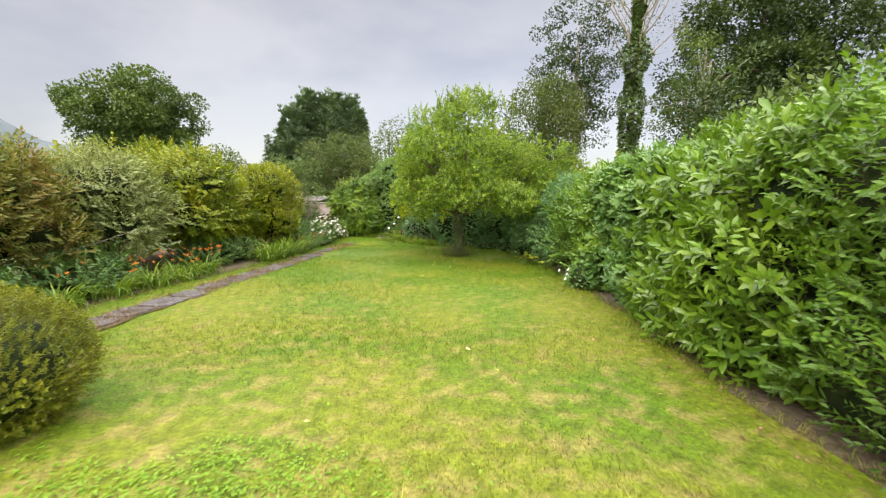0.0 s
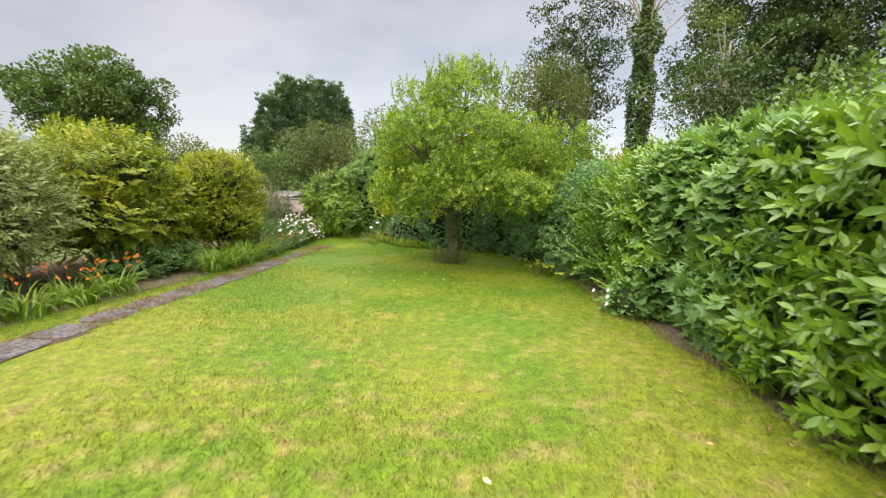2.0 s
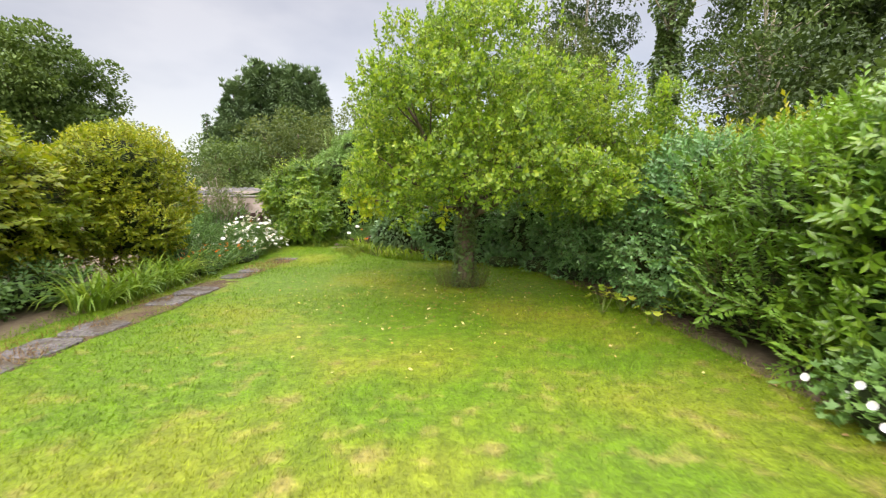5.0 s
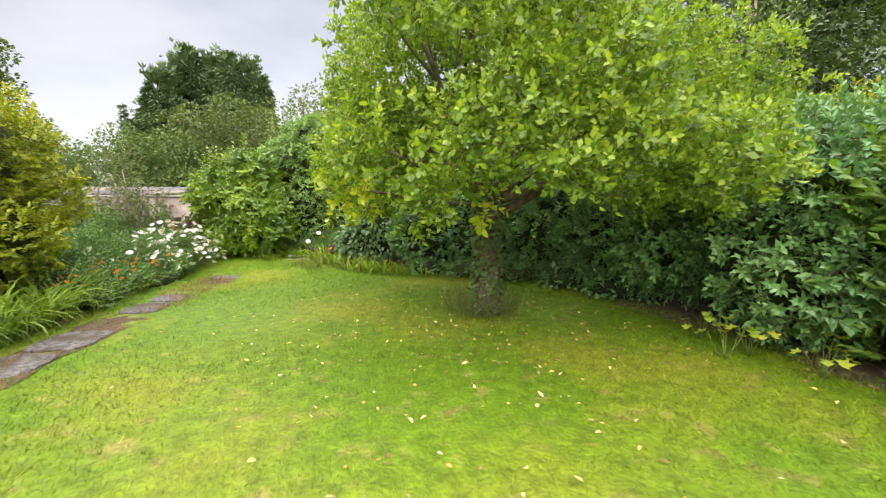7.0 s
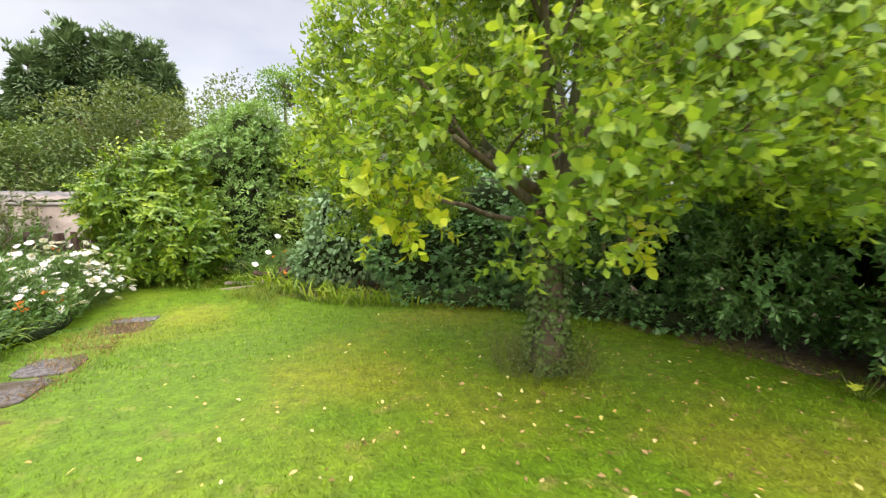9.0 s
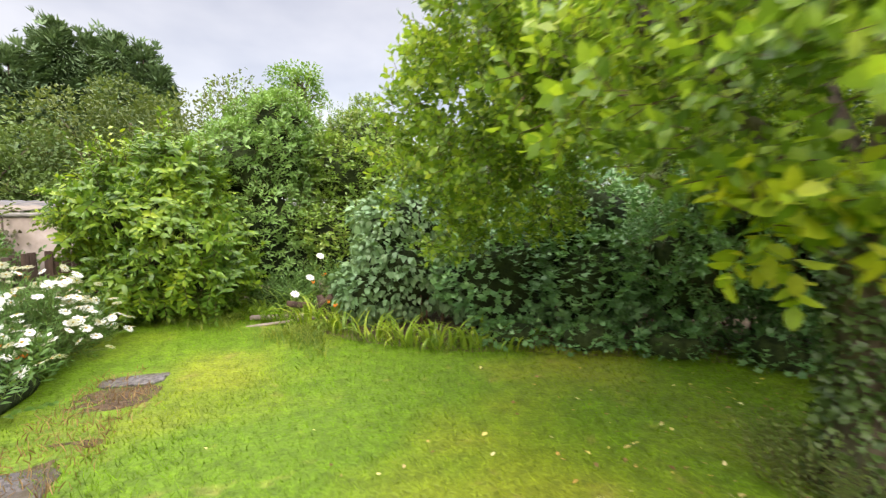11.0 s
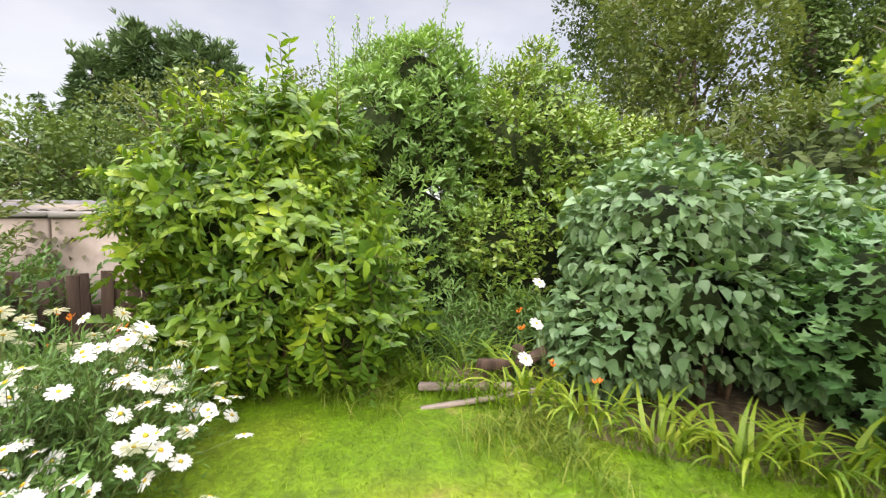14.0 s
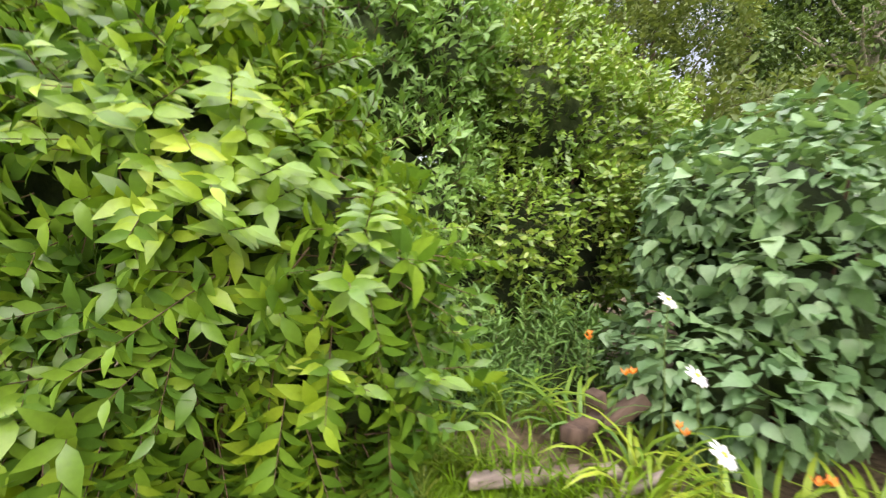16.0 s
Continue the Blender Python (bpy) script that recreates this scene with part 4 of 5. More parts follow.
foliage(cam_shrub, cam_shrub.location, "upright_shoots", [shoot(leaf(0.07, 0.03, ((0.5, 1.0),)), 14, 0.5, 55, True, 0.003, seed=25)], pos, unit(np.array([[0, 0, 1.0]]) + RNG.normal(0, 0.15, (24, 3))), RNG.uniform(0.5, 1.0, 24), [M_CAMELLIA, M_TWIG], nparts=24, focus=(0, 0, 0), partname="upright_shoot")
HEART = [leaf(0.165, 0.125, ((0.08, 0.7), (0.26, 1.0), (0.5, 0.86), (0.78, 0.42)), 0.10, 0.3), leaf(0.14, 0.108, ((0.08, 0.7), (0.26, 1.0), (0.5, 0.86), (0.78, 0.42)), 0.2, 0.4), leaf(0.12, 0.085, ((0.12, 0.7), (0.3, 1.0), (0.62, 0.7)), -0.1, 0.2)]
shrub("lilac_shrub", "broad grey-green shrub of heart-shaped hanging leaves", [(-0.65, 16.19, 0.65, 0.74, 0.65, 0.65), (-0.49, 16.41, 1.31, 0.74, 0.65, 0.65), (0.24, 15.87, 0.53, 0.75, 0.66, 0.53), (0.39, 16.23, 0.92, 0.75, 0.66, 0.61), (-1.13, 16.23, 0.44, 0.39, 0.39, 0.44)], HEART, [M_HEART], 430, (0.36, 0.74), -0.45, 0.5, depth=0.6, bumps=16, bump_r=0.5, nparts=295, focus=(-1.0, 15.5, 0.9), stems=7, partname="heart_leaf")
shrub("lilac_shrub", "shaded grey-green heart-leaved shrub beneath the apple tree", [(1.09, 15.79, 0.62, 0.75, 0.62, 0.66), (1.23, 16.31, 1.05, 0.88, 0.70, 0.70)], HEART, [M_HEART], 260, (0.5, 0.95), -0.2, 0.5, stems=4, partname="heart_leaf")
shrub("mixed_shrub", "pale yellow-green mixed shrubs behind the lilac", [(1.04, 18.05, 1.48, 1.04, 0.87, 1.30), (2.51, 17.51, 1.58, 1.23, 0.97, 1.41), (4.29, 16.28, 1.61, 1.16, 1.25, 1.43)], GLOSS, [M_FARLIGHT, M_TWIG], 48, (0.9, 1.6), 0.4, 0.5, stems=6)
shrub("herb_clump", "dark narrow-leaved lilies growing below the tall shrubs", [(-2.15, 17.22, 0.17, 0.43, 0.26, 0.27), (-1.47, 17.16, 0.19, 0.39, 0.26, 0.31)], [shoot(simple_leaf(0.11, 0.022), 14, 0.3, 62, True, 0.003, seed=31)], [M_HERB, M_GREENTWIG], 150, (0.7, 1.2), 1.0, 0.35, stems=3, category="plant")

# the left border
SMALLS = [shoot(simple_leaf(0.09, 0.036), 9, 0.26, 58, False, 0.0025, seed=i) for i in (33, 34)]
BROAD = [shoot(leaf(0.13, 0.06, ((0.4, 1.0),), 0.2, 0.25), 8, 0.26, 64, False, 0.003, seed=i) for i in (35, 36)]
shrub("golden_shrub", "rounded golden variegated shrub with small bright leaves", [(-5.1, 12.5, 1.05, 0.95, 1.2, 0.95), (-5.1, 12.4, 1.82, 0.9, 1.1, 0.82)], GLOSS, [M_GOLDEN, M_TWIG], 190, (0.5, 0.9), 0.45, 0.4, nparts=150, focus=(-4.2, 12.0, 1.2), stems=5, fine=GLOSS_FINE, bump_r=0.34)
shrub("deciduous_shrub", "yellow-green spreading shrub with broad soft leaves", [(-5.6, 11.25, 1.2, 0.8, 0.85, 0.95), (-5.70, 10.07, 1.24, 0.98, 1.29, 0.83), (-5.65, 9.87, 1.86, 0.95, 1.19, 0.72), (-5.35, 9.38, 1.14, 0.57, 0.83, 0.57)], BROAD, [M_YELGREEN, M_TWIG], 85, (0.75, 1.25), 0.25, 0.45, nparts=150, focus=(-4.5, 9.8, 1.2), stems=6)
shrub("variegated_shrub", "white-edged pale shrub with feathery drooping shoots", [(-6.02, 7.62, 1.14, 0.99, 1.14, 0.88), (-6.02, 7.42, 1.67, 0.94, 1.04, 0.68)], SMALLS, [M_VARIEG, M_TWIG], 110, (0.8, 1.4), 0.2, 0.5, stems=5)
shrub("olive_shrub", "untidy olive-green shrub with reddish shoot tips", [(-6.28, 5.54, 1.14, 1.14, 1.19, 0.83), (-6.29, 5.33, 1.60, 1.03, 1.09, 0.67), (-6.27, 3.29, 1.05, 1.05, 1.26, 0.84), (-6.39, 2.87, 1.57, 1.05, 1.15, 0.68)], SMALLS, [M_OLIVE, M_TWIG], 90, (0.9, 1.5), 0.4, 0.55, stems=7)
shrub("yellow_green_shrub", "yellow-green shrub filling the border's back", [(-7.44, 11.12, 1.34, 1.23, 1.65, 1.44), (-7.51, 8.51, 1.14, 1.25, 1.66, 1.35), (-7.90, 5.80, 1.16, 1.16, 1.68, 1.26)], SMALLS, [M_YELGREEN, M_TWIG], 38, (1.0, 1.7), 0.5, 0.5, stems=4)
BOXS = [shoot(simple_leaf(0.026, 0.014), 12, 0.085, 55, True, 0.0015, seed=i) for i in (37, 38)]
shrub("box_bush", "clipped round yellow-green box bush on the lawn", [(-2.58, 2.12, 0.41, 0.86, 0.79, 0.50)], BOXS, [M_BOX, M_TWIG], 680, (0.8, 1.35), 0.6, 0.35, lumpy=0.07, depth=0.16, k=0.84, stems=4, freq=5.0, bumps=0)
shrub("border_plants", "leafy dark green border plants under the shrubs", [(-5.29, 4.36, 0.21, 0.58, 0.84, 0.38), (-5.22, 6.16, 0.21, 0.52, 0.94, 0.36), (-5.14, 9.33, 0.21, 0.47, 0.83, 0.31), (-5.08, 10.52, 0.21, 0.46, 0.72, 0.31)], BROAD, [M_HERB, M_GREENTWIG], 110, (0.6, 1.0), 0.6, 0.45, stems=4, category="plants")
# one long bare stem leaning out of the border
bare = thing("fallen_branch", (-5.3, 5.85, 0), "long pale bare stem leaning out of the shrubs", "branch")
part("branch", shapes_mesh("branch", [limb((-0.7, -0.5, 0.5), (0.55, 0.9, 1.02), 0.014, 0.005, 0.08, 7, 5)], M_PALEBARK), bare)


def strap_clump(label, at, n, spread_r, length, mat, flowers=0, fmat=None, name="day_lily", cat="plant", group=""):
    ob = thing(name, (at[0], at[1], float(rise(at[0], at[1]))), label, cat, group)
    nn = n
    rr = np.sqrt(RNG.random(nn)) * spread_r
    a = RNG.uniform(0, 6.28, nn)
    P = np.stack([rr * np.cos(a), rr * np.sin(a), np.full(nn, -0.02)], -1)
    b = a + RNG.normal(0, 0.7, nn)
    D = np.stack([np.cos(b), np.sin(b), np.zeros(nn)], -1)
    R = turns(D, np.array([0, 0, 1.0]) + 0.25 * D + RNG.normal(0, 0.12, (nn, 3)))
    S = RNG.uniform(0.6, 1.1, nn)
    shapes = [strap(length, 0.034, 2.1), strap(length * 0.9, 0.030, 2.7), strap(length, 0.032, 1.5)]
    pick = RNG.integers(0, 3, nn)
    meshes = [mesh_of("strap_leaf", s.v, s.loops, s.totals, [mat]) for s in shapes]
    for i in range(min(nn, 40)):
        o = part("strap_leaf", meshes[pick[i]], ob)
        m = Matrix(R[i] * S[i]).to_4x4()
        m.translation = Vector(P[i])
        o.matrix_basis = m
    late = np.arange(nn) >= 40
    if late.any():
        part("leaves", merge("leaves", [spread(s, P[(pick == k) & late], R[(pick == k) & late], S[(pick == k) & late]) for k, s in enumerate(shapes) if ((pick == k) & late).any()], [mat]), ob, kind="stuff")
    for i in range(flowers):
        a = RNG.uniform(0, 6.28)
        foot = np.array([spread_r * 0.5 * math.cos(a), spread_r * 0.5 * math.sin(a), 0])
        head = foot + np.array([0.22 * math.cos(a), 0.22 * math.sin(a), length * RNG.uniform(0.6, 0.95)])
        st = part("flower_stem", shapes_mesh("flower_stem", [limb(foot, head, 0.004, 0.002, 0.05, 4, 4)], M_GREENTWIG), ob)
        pt = leaf(0.046, 0.020, ((0.5, 1.0),), 0.2, -0.3)
        pieces = []
        for k in range(10):
            d = np.array([math.cos(k * 2.4) * 0.8, math.sin(k * 2.4) * 0.8, 0.55])
            pieces.append((pt, (turns(d[None], np.array([[0, 0, 1.0]]))[0] * 0.85, head - np.array([0.035 * math.cos(a) * (k // 5), 0.035 * math.sin(a) * (k // 5), 0.016 * (k // 5)]))))
        fl = join_shapes(pieces)
        part("flower", mesh_of("flower", fl.v, fl.loops, fl.totals, [fmat]), st, "vivid orange blossom")
    return ob


for x, y, n, fl in ((-4.76, 5.22, 70, 2), (-4.70, 6.06, 80, 5), (-4.64, 6.89, 90, 9), (-4.60, 7.61, 100, 13), (-4.58, 8.27, 100, 15), (-4.81, 4.37, 60, 1)):
    strap_clump("clump of narrow arching leaves with orange flower spikes", (x, y, 0), n, 0.26, 0.62, M_STRAP, fl, M_ORANGE, "montbretia_clump", group="orange-flowered clumps in the border")
for x, y in ((-4.2, 10.4), (-4.15, 10.9), (-4.12, 11.4), (-4.15, 11.9), (-4.22, 12.35), (-5.0, 3.5), (-5.1, 2.7)):
    strap_clump("clump of long arching green strap leaves", (x, y, 0), 110, 0.22, 0.80, M_STRAP, name="day_lily_clump", group="strap-leaved clumps in the border")
for x, y, n in ((-1.80, 16.09, 34), (-1.45, 15.82, 40), (-1.14, 15.55, 44), (-0.82, 15.32, 48), (-0.46, 15.17, 52), (-0.10, 14.98, 52), (0.26, 14.83, 44)):
    strap_clump("clump of yellowing arching strap leaves at the lawn's edge", (x, y, 0), int(n * 0.95), 0.19, 0.46, M_STRAPYEL, name="day_lily_clump", group="day lilies along the back edge")

for x, y, n, ln in ((-2.34, 16.88, 26, 0.5), (-2.00, 16.82, 30, 0.55), (-1.74, 16.60, 26, 0.5), (-1.56, 16.32, 24, 0.42), (-2.59, 16.98, 22, 0.4)):
    strap_clump("small clump of green strap leaves by the planks", (x, y, 0), n, 0.16, ln, M_STRAP, name="day_lily_clump", group="strap-leaved clumps by the planks")

# ---- daisies ----


def daisy_mesh():
    pieces, n = [], 21
    for k in range(n):
        a = 2 * math.pi * k / n
        d = np.array([math.cos(a), math.sin(a), 0.12 * math.sin(k * 2.1)])
        R = turns(d[None], np.array([[0, 0, 1.0]]))[0]
        pieces.append((leaf(0.042, 0.0125, ((0.3, 0.8), (0.8, 1.0)), 0.1, 0.15), (R, 0.008 * d)))
    disc = Shape(ICO2.v * np.array([0.0095, 0.0095, 0.005]) + np.array([0, 0, 0.002]), ICO2.faces, [1] * len(ICO2.faces))
    pieces.append((disc, (np.eye(3), (0, 0, 0))))
    s = join_shapes(pieces)
    return mesh_of("daisy_flower", s.v, s.loops, s.totals, [M_PETAL, M_DISC], s.idx)


DAISY = daisy_mesh()


def daisy_clump(at, n, rx, ry, h, label, lean=(0.25, -0.15)):
    ob = thing("daisy_clump", at, label, "flowers", "daisies by the path")
    g = np.random.default_rng(int(abs(at[1] * 100)))
    for i in range(n):
        a, r = g.uniform(0, 6.28), math.sqrt(g.random())
        fx, fy = 0.35 * rx * r * math.cos(a), 0.35 * ry * r * math.sin(a)
        hx, hy = rx * r * math.cos(a) + lean[0] * g.random(), ry * r * math.sin(a) + lean[1] * g.random()
        hz = h * (0.40 + 0.6 * (1 - r * r)) * g.uniform(0.55, 1.12)
        st = part("flower_stem", shapes_mesh("flower_stem", [limb((fx, fy, -0.02), (hx, hy, hz), 0.0035, 0.0022, 0.12, 5, 3)], M_GREENTWIG), ob)
        o = part("daisy_flower", DAISY, st, "white daisy with a yellow centre" if i == 0 else "")
        o.matrix_basis = pose(hx, hy, hz + 0.004, g.normal(18, 22), g.normal(8, 22), g.uniform(0, 360)) @ Matrix.Scale(g.uniform(0.75, 1.15), 4)
    lob = [(at[0], at[1], h * 0.28, rx * 0.8, ry * 0.85, h * 0.42)]
    P, nn = lobe_points(lob, 330, 0.2, 3.0, 0.7)
    foliage(ob, at, "foliage", [shoot(simple_leaf(0.09, 0.018), 9, 0.22, 60, True, 0.0025, seed=41), shoot(simple_leaf(0.075, 0.015), 8, 0.28, 50, True, 0.002, seed=42)], P, outward(nn, 0.9, 0.45), RNG.uniform(0.7, 1.2, len(P)), [M_HERB, M_GREENTWIG])


daisy_clump((-4.42, 15.6, 0), 200, 0.80, 0.74, 0.92, "white daisies in full flower, leaning over the lawn")
daisy_clump((-4.6, 14.85, 0), 95, 0.62, 0.62, 0.84, "white daisies in full flower beside the path")
daisy_clump((-4.75, 14.1, 0), 16, 0.54, 0.54, 0.72, "a few white daisies among orange flowers")
for x, y, z in ((-1.67, 16.14, 0.95), (-1.80, 15.9, 0.72), (-1.97, 15.68, 0.57)):
    ob = thing("daisy", (x, y, 0), "single white daisy on a tall stem below the shrubs", "flower", "lone daisies by the planks")
    part("stem", shapes_mesh("stem", [limb((0.1, 0.1, -0.02), (0, 0, z), 0.004, 0.0025, 0.08, 5, 4)], M_GREENTWIG), ob)
    o = part("daisy_flower", DAISY, ob)
    o.matrix_basis = pose(0, 0, z, 40, 0, 20)
for x, y in ((-4.25, 13.36), (-4.22, 13.82), (-4.37, 14.28), (-4.19, 12.90), (-4.73, 13.64), (-4.29, 14.73), (-4.62, 13.09), (-4.65, 14.19)):
    strap_clump("low clump of orange flowers on thin leafy stems", (x, y, 0), 60, 0.26, 0.50, M_STRAP, 9, M_ORANGE, "orange_flower_clump", group="orange flowers by the path")
strap_clump("small clump with one orange bloom", (-1.62, 15.85, 0), 16, 0.1, 0.4, M_STRAPYEL, 2, M_ORANGE, "orange_flower_clump")
strap_clump("small clump with orange blooms under the shrubs", (-1.78, 16.5, 0), 16, 0.1, 0.55, M_HERB, 2, M_ORANGE, "orange_flower_clump")
strap_clump("orange blooms behind the daisies", (-4.65, 16.23, 0), 30, 0.3, 0.7, M_HERB, 6, M_ORANGE, "orange_flower_clump")
shrub("border_plants", "mixed leafy border plants between the flower clumps", [(-4.39, 14.38, 0.11, 0.37, 0.73, 0.23), (-4.68, 13.20, 0.18, 0.55, 0.73, 0.37), (-5.27, 14.38, 0.28, 0.64, 0.92, 0.46), (-5.59, 16.00, 0.41, 0.64, 1.01, 0.64), (-5.80, 17.17, 0.46, 0.82, 0.73, 0.69), (-6.74, 16.57, 0.46, 0.83, 0.92, 0.74), (-4.07, 14.64, 0.05, 0.27, 0.82, 0.18), (-4.17, 13.11, 0.09, 0.32, 0.73, 0.20)], SMALLS, [M_HERB, M_GREENTWIG], 105, (0.7, 1.2), 0.8, 0.45, stems=3, category="plants")
strap_clump("yellow-flowered clump in front of the wall", (-5.61, 16.72, 0), 30, 0.25, 0.8, M_HERB, 8, M_YELFLOWER, "yellow_flower_clump")

# ---- apple tree ----


def make_apple():
    at = (0.69, 12.0, 0.0)
    ob = thing("apple_tree", at, "old spreading apple tree with yellow-green leaves and an ivy-clad trunk", "tree")
    T = np.array(at)
    part("trunk", shapes_mesh("trunk", [tube([(0, 0, -0.05), (0.01, 0, 0.15), (0.03, 0.0, 0.6), (-0.02, 0.03, 0.95), (0.02, 0, 1.3), (0.06, 0.02, 1.55)], [0.21, 0.155, 0.125, 0.115, 0.12, 0.10], 12)], M_BARK), ob)
    heads = [(-1.12, -0.76, 1.78), (-0.84, -1.23, 2.61), (0.56, -1.33, 2.30), (1.86, -0.66, 2.19), (2.14, 0.57, 2.71), (0.84, 1.23, 3.13), (-0.93, 1.04, 2.82), (0.28, 0.10, 4.07), (-0.47, -0.19, 3.65), (1.21, 0.19, 3.65), (-1.12, 0.38, 2.40), (2.40, -0.10, 2.35)]
    for h in heads:
        h = np.array(h)
        a = np.array([0.04, 0.01, RNG.uniform(1.1, 1.5)])
        br = part("branch", shapes_mesh("branch", [limb(a, h, 0.065, 0.018, 0.14, 8)], M_BARK), ob)
        for k in range(3):
            t = h * 0.93 + np.clip(RNG.normal(0, 0.3, 3), -0.35, 0.35) + np.array([0, 0, 0.2])
            part("bough", shapes_mesh("bough", [limb(a + (h - a) * RNG.uniform(0.55, 0.9), t, 0.02, 0.006, 0.08, 5, 5)], M_BARK), br)
    lobes = [(-0.5, 10.95, 1.68, 0.45, 0.47, 0.42), (-0.62, 11.71, 1.83, 0.56, 0.66, 0.52), (-0.10, 10.5, 1.70, 0.59, 0.52, 0.48), (0.51, 10.20, 1.90, 0.63, 0.52, 0.50),
             (1.30, 10.10, 1.82, 0.66, 0.55, 0.52), (2.09, 10.39, 1.57, 0.66, 0.62, 0.52), (2.75, 10.96, 1.62, 0.63, 0.66, 0.52), (2.93, 11.91, 2.09, 0.66, 0.81, 0.60),
             (-0.35, 11.3, 2.56, 0.66, 0.71, 0.55), (0.14, 10.67, 2.61, 0.76, 0.71, 0.60), (1.16, 10.67, 2.61, 0.81, 0.71, 0.60), (2.09, 11.14, 2.61, 0.81, 0.76, 0.60),
             (-0.40, 12.85, 2.82, 0.70, 0.81, 0.65), (0.06, 11.6, 3.39, 0.76, 0.71, 0.55), (0.89, 11.34, 3.55, 0.76, 0.71, 0.55), (1.63, 11.91, 3.44, 0.76, 0.76, 0.55),
             (0.42, 12.19, 4.01, 0.62, 0.62, 0.50), (1.07, 12.09, 4.17, 0.57, 0.57, 0.50), (1.16, 13.14, 3.13, 0.95, 0.81, 0.70), (2.47, 12.86, 2.61, 0.85, 0.81, 0.65),
             (-0.70, 13.61, 2.19, 0.66, 0.66, 0.50), (0.42, 13.90, 2.40, 0.85, 0.66, 0.60), (1.91, 13.90, 2.30, 0.85, 0.66, 0.60), (3.40, 11.24, 2.71, 0.52, 0.47, 0.40),
             (-0.65, 14.09, 1.67, 0.62, 0.57, 0.55), (0.14, 14.56, 1.67, 0.71, 0.52, 0.55), (-0.51, 13.90, 2.51, 0.57, 0.57, 0.50)]
    lf = leaf(0.092, 0.056, ((0.35, 1.0), (0.75, 0.72)), 0.22, 0.15)
    rough_lf = leaf(0.10, 0.062, ((0.5, 1.0),), 0.22, 0.15)
    sh = [shoot(rough_lf, 7, 0.17, 62, True, 0.003, seed=i) for i in (51, 52, 53)]
    fine = [shoot(lf, 8, 0.17, 62, True, 0.003, seed=i) for i in (51, 52, 53)]
    full = bumpy(lobes, 7, 0.46, 77, -0.9, 1.1)
    P, n = lobe_points(full, 92, 0.24, 3.6, 0.6, 1.08, 0.72)
    ok = lump(P, 2.4) > -0.8
    P, n = P[ok], n[ok]
    foliage(ob, at, "leaves", sh, P, outward(n, 0.15, 0.5), RNG.uniform(0.55, 0.98, len(P)), [M_APPLE, M_TWIG], nparts=298, focus=(-1.3, 10.6, 1.7), partname="leafy_shoot", fine=fine)
    # a low bough of yellowing leaves
    P, n = lobe_points([(-0.78, 10.98, 1.33, 0.26, 0.18, 0.09), (0.28, 10.6, 1.28, 0.13, 0.12, 0.08), (-0.75, 11.5, 1.32, 0.18, 0.18, 0.1)], 60, 0.25, 4.0, 0.8, 1.2, 0.8)
    foliage(ob, at, "yellow_leaves", fine, P, outward(n, -0.1, 0.5), RNG.uniform(0.8, 1.2, len(P)), [M_APPLEYEL, M_TWIG], nparts=len(P), focus=(0, 0, 0), partname="yellowing_shoot")
    part("low_bough", shapes_mesh("low_bough", [limb((0.0, 0.0, 1.25), (-1.3, -1.1, 1.4), 0.035, 0.01, 0.1, 8, 6)], M_BARK), ob)
    # long whippy shoots on top
    k = 34
    a = RNG.uniform(0, 6.28, k)
    r = RNG.uniform(0.1, 1.6, k)
    pos = np.stack([0.85 + r * np.cos(a), 12 + r * 0.9 * np.sin(a), 4.38 - 0.27 * r ** 2], -1)
    foliage(ob, at, "water_growth", [shoot(lf, 12, 0.42, 52, True, 0.004, seed=54)], pos, unit(np.array([[0, 0, 1.0]]) + RNG.normal(0, 0.28, (k, 3))), RNG.uniform(0.6, 1.1, k), [M_APPLE, M_TWIG])
    # ivy on the trunk and a skirt of suckers at its foot
    n = 1500
    z = RNG.uniform(0.0, 1.6, n)
    a = RNG.uniform(0, 6.28, n)
    rad = 0.12 + 0.16 * np.clip(0.4 - z, 0, 1) + RNG.uniform(0, 0.05, n)
    P = np.stack([T[0] + rad * np.cos(a), T[1] + rad * np.sin(a), z], -1)
    D = np.stack([np.cos(a), np.sin(a), np.full(n, -0.7)], -1) + RNG.normal(0, 0.3, (n, 3))
    iv = foliage(ob, at, "ivy", [lobed_leaf(0.065), lobed_leaf(0.05)], P, unit(D), RNG.uniform(0.6, 1.2, n), [M_IVY])
    n = 260
    a, rr = RNG.uniform(0, 6.28, n), RNG.uniform(0.12, 0.42, n)
    P = np.stack([T[0] - 0.05 + rr * np.cos(a), T[1] + rr * np.sin(a), np.full(n, 0.0)], -1)
    foliage(ob, at, "sucker_growth", [shoot(simple_leaf(0.04, 0.022), 12, 0.36, 60, True, 0.002, seed=55)], P, unit(np.stack([0.5 * np.cos(a), 0.5 * np.sin(a), np.ones(n)], -1) + RNG.normal(0, 0.2, (n, 3))), RNG.uniform(0.4, 1.0, n), [M_SUCKER, M_TWIG])
    return ob


M_SUCKER = leaf_mat("sucker_leaf", [(0.06, 0.10, 0.02), (0.11, 0.16, 0.03), (0.16, 0.22, 0.05)], 0.5, 0.4, 0.25, 0.3)
make_apple()

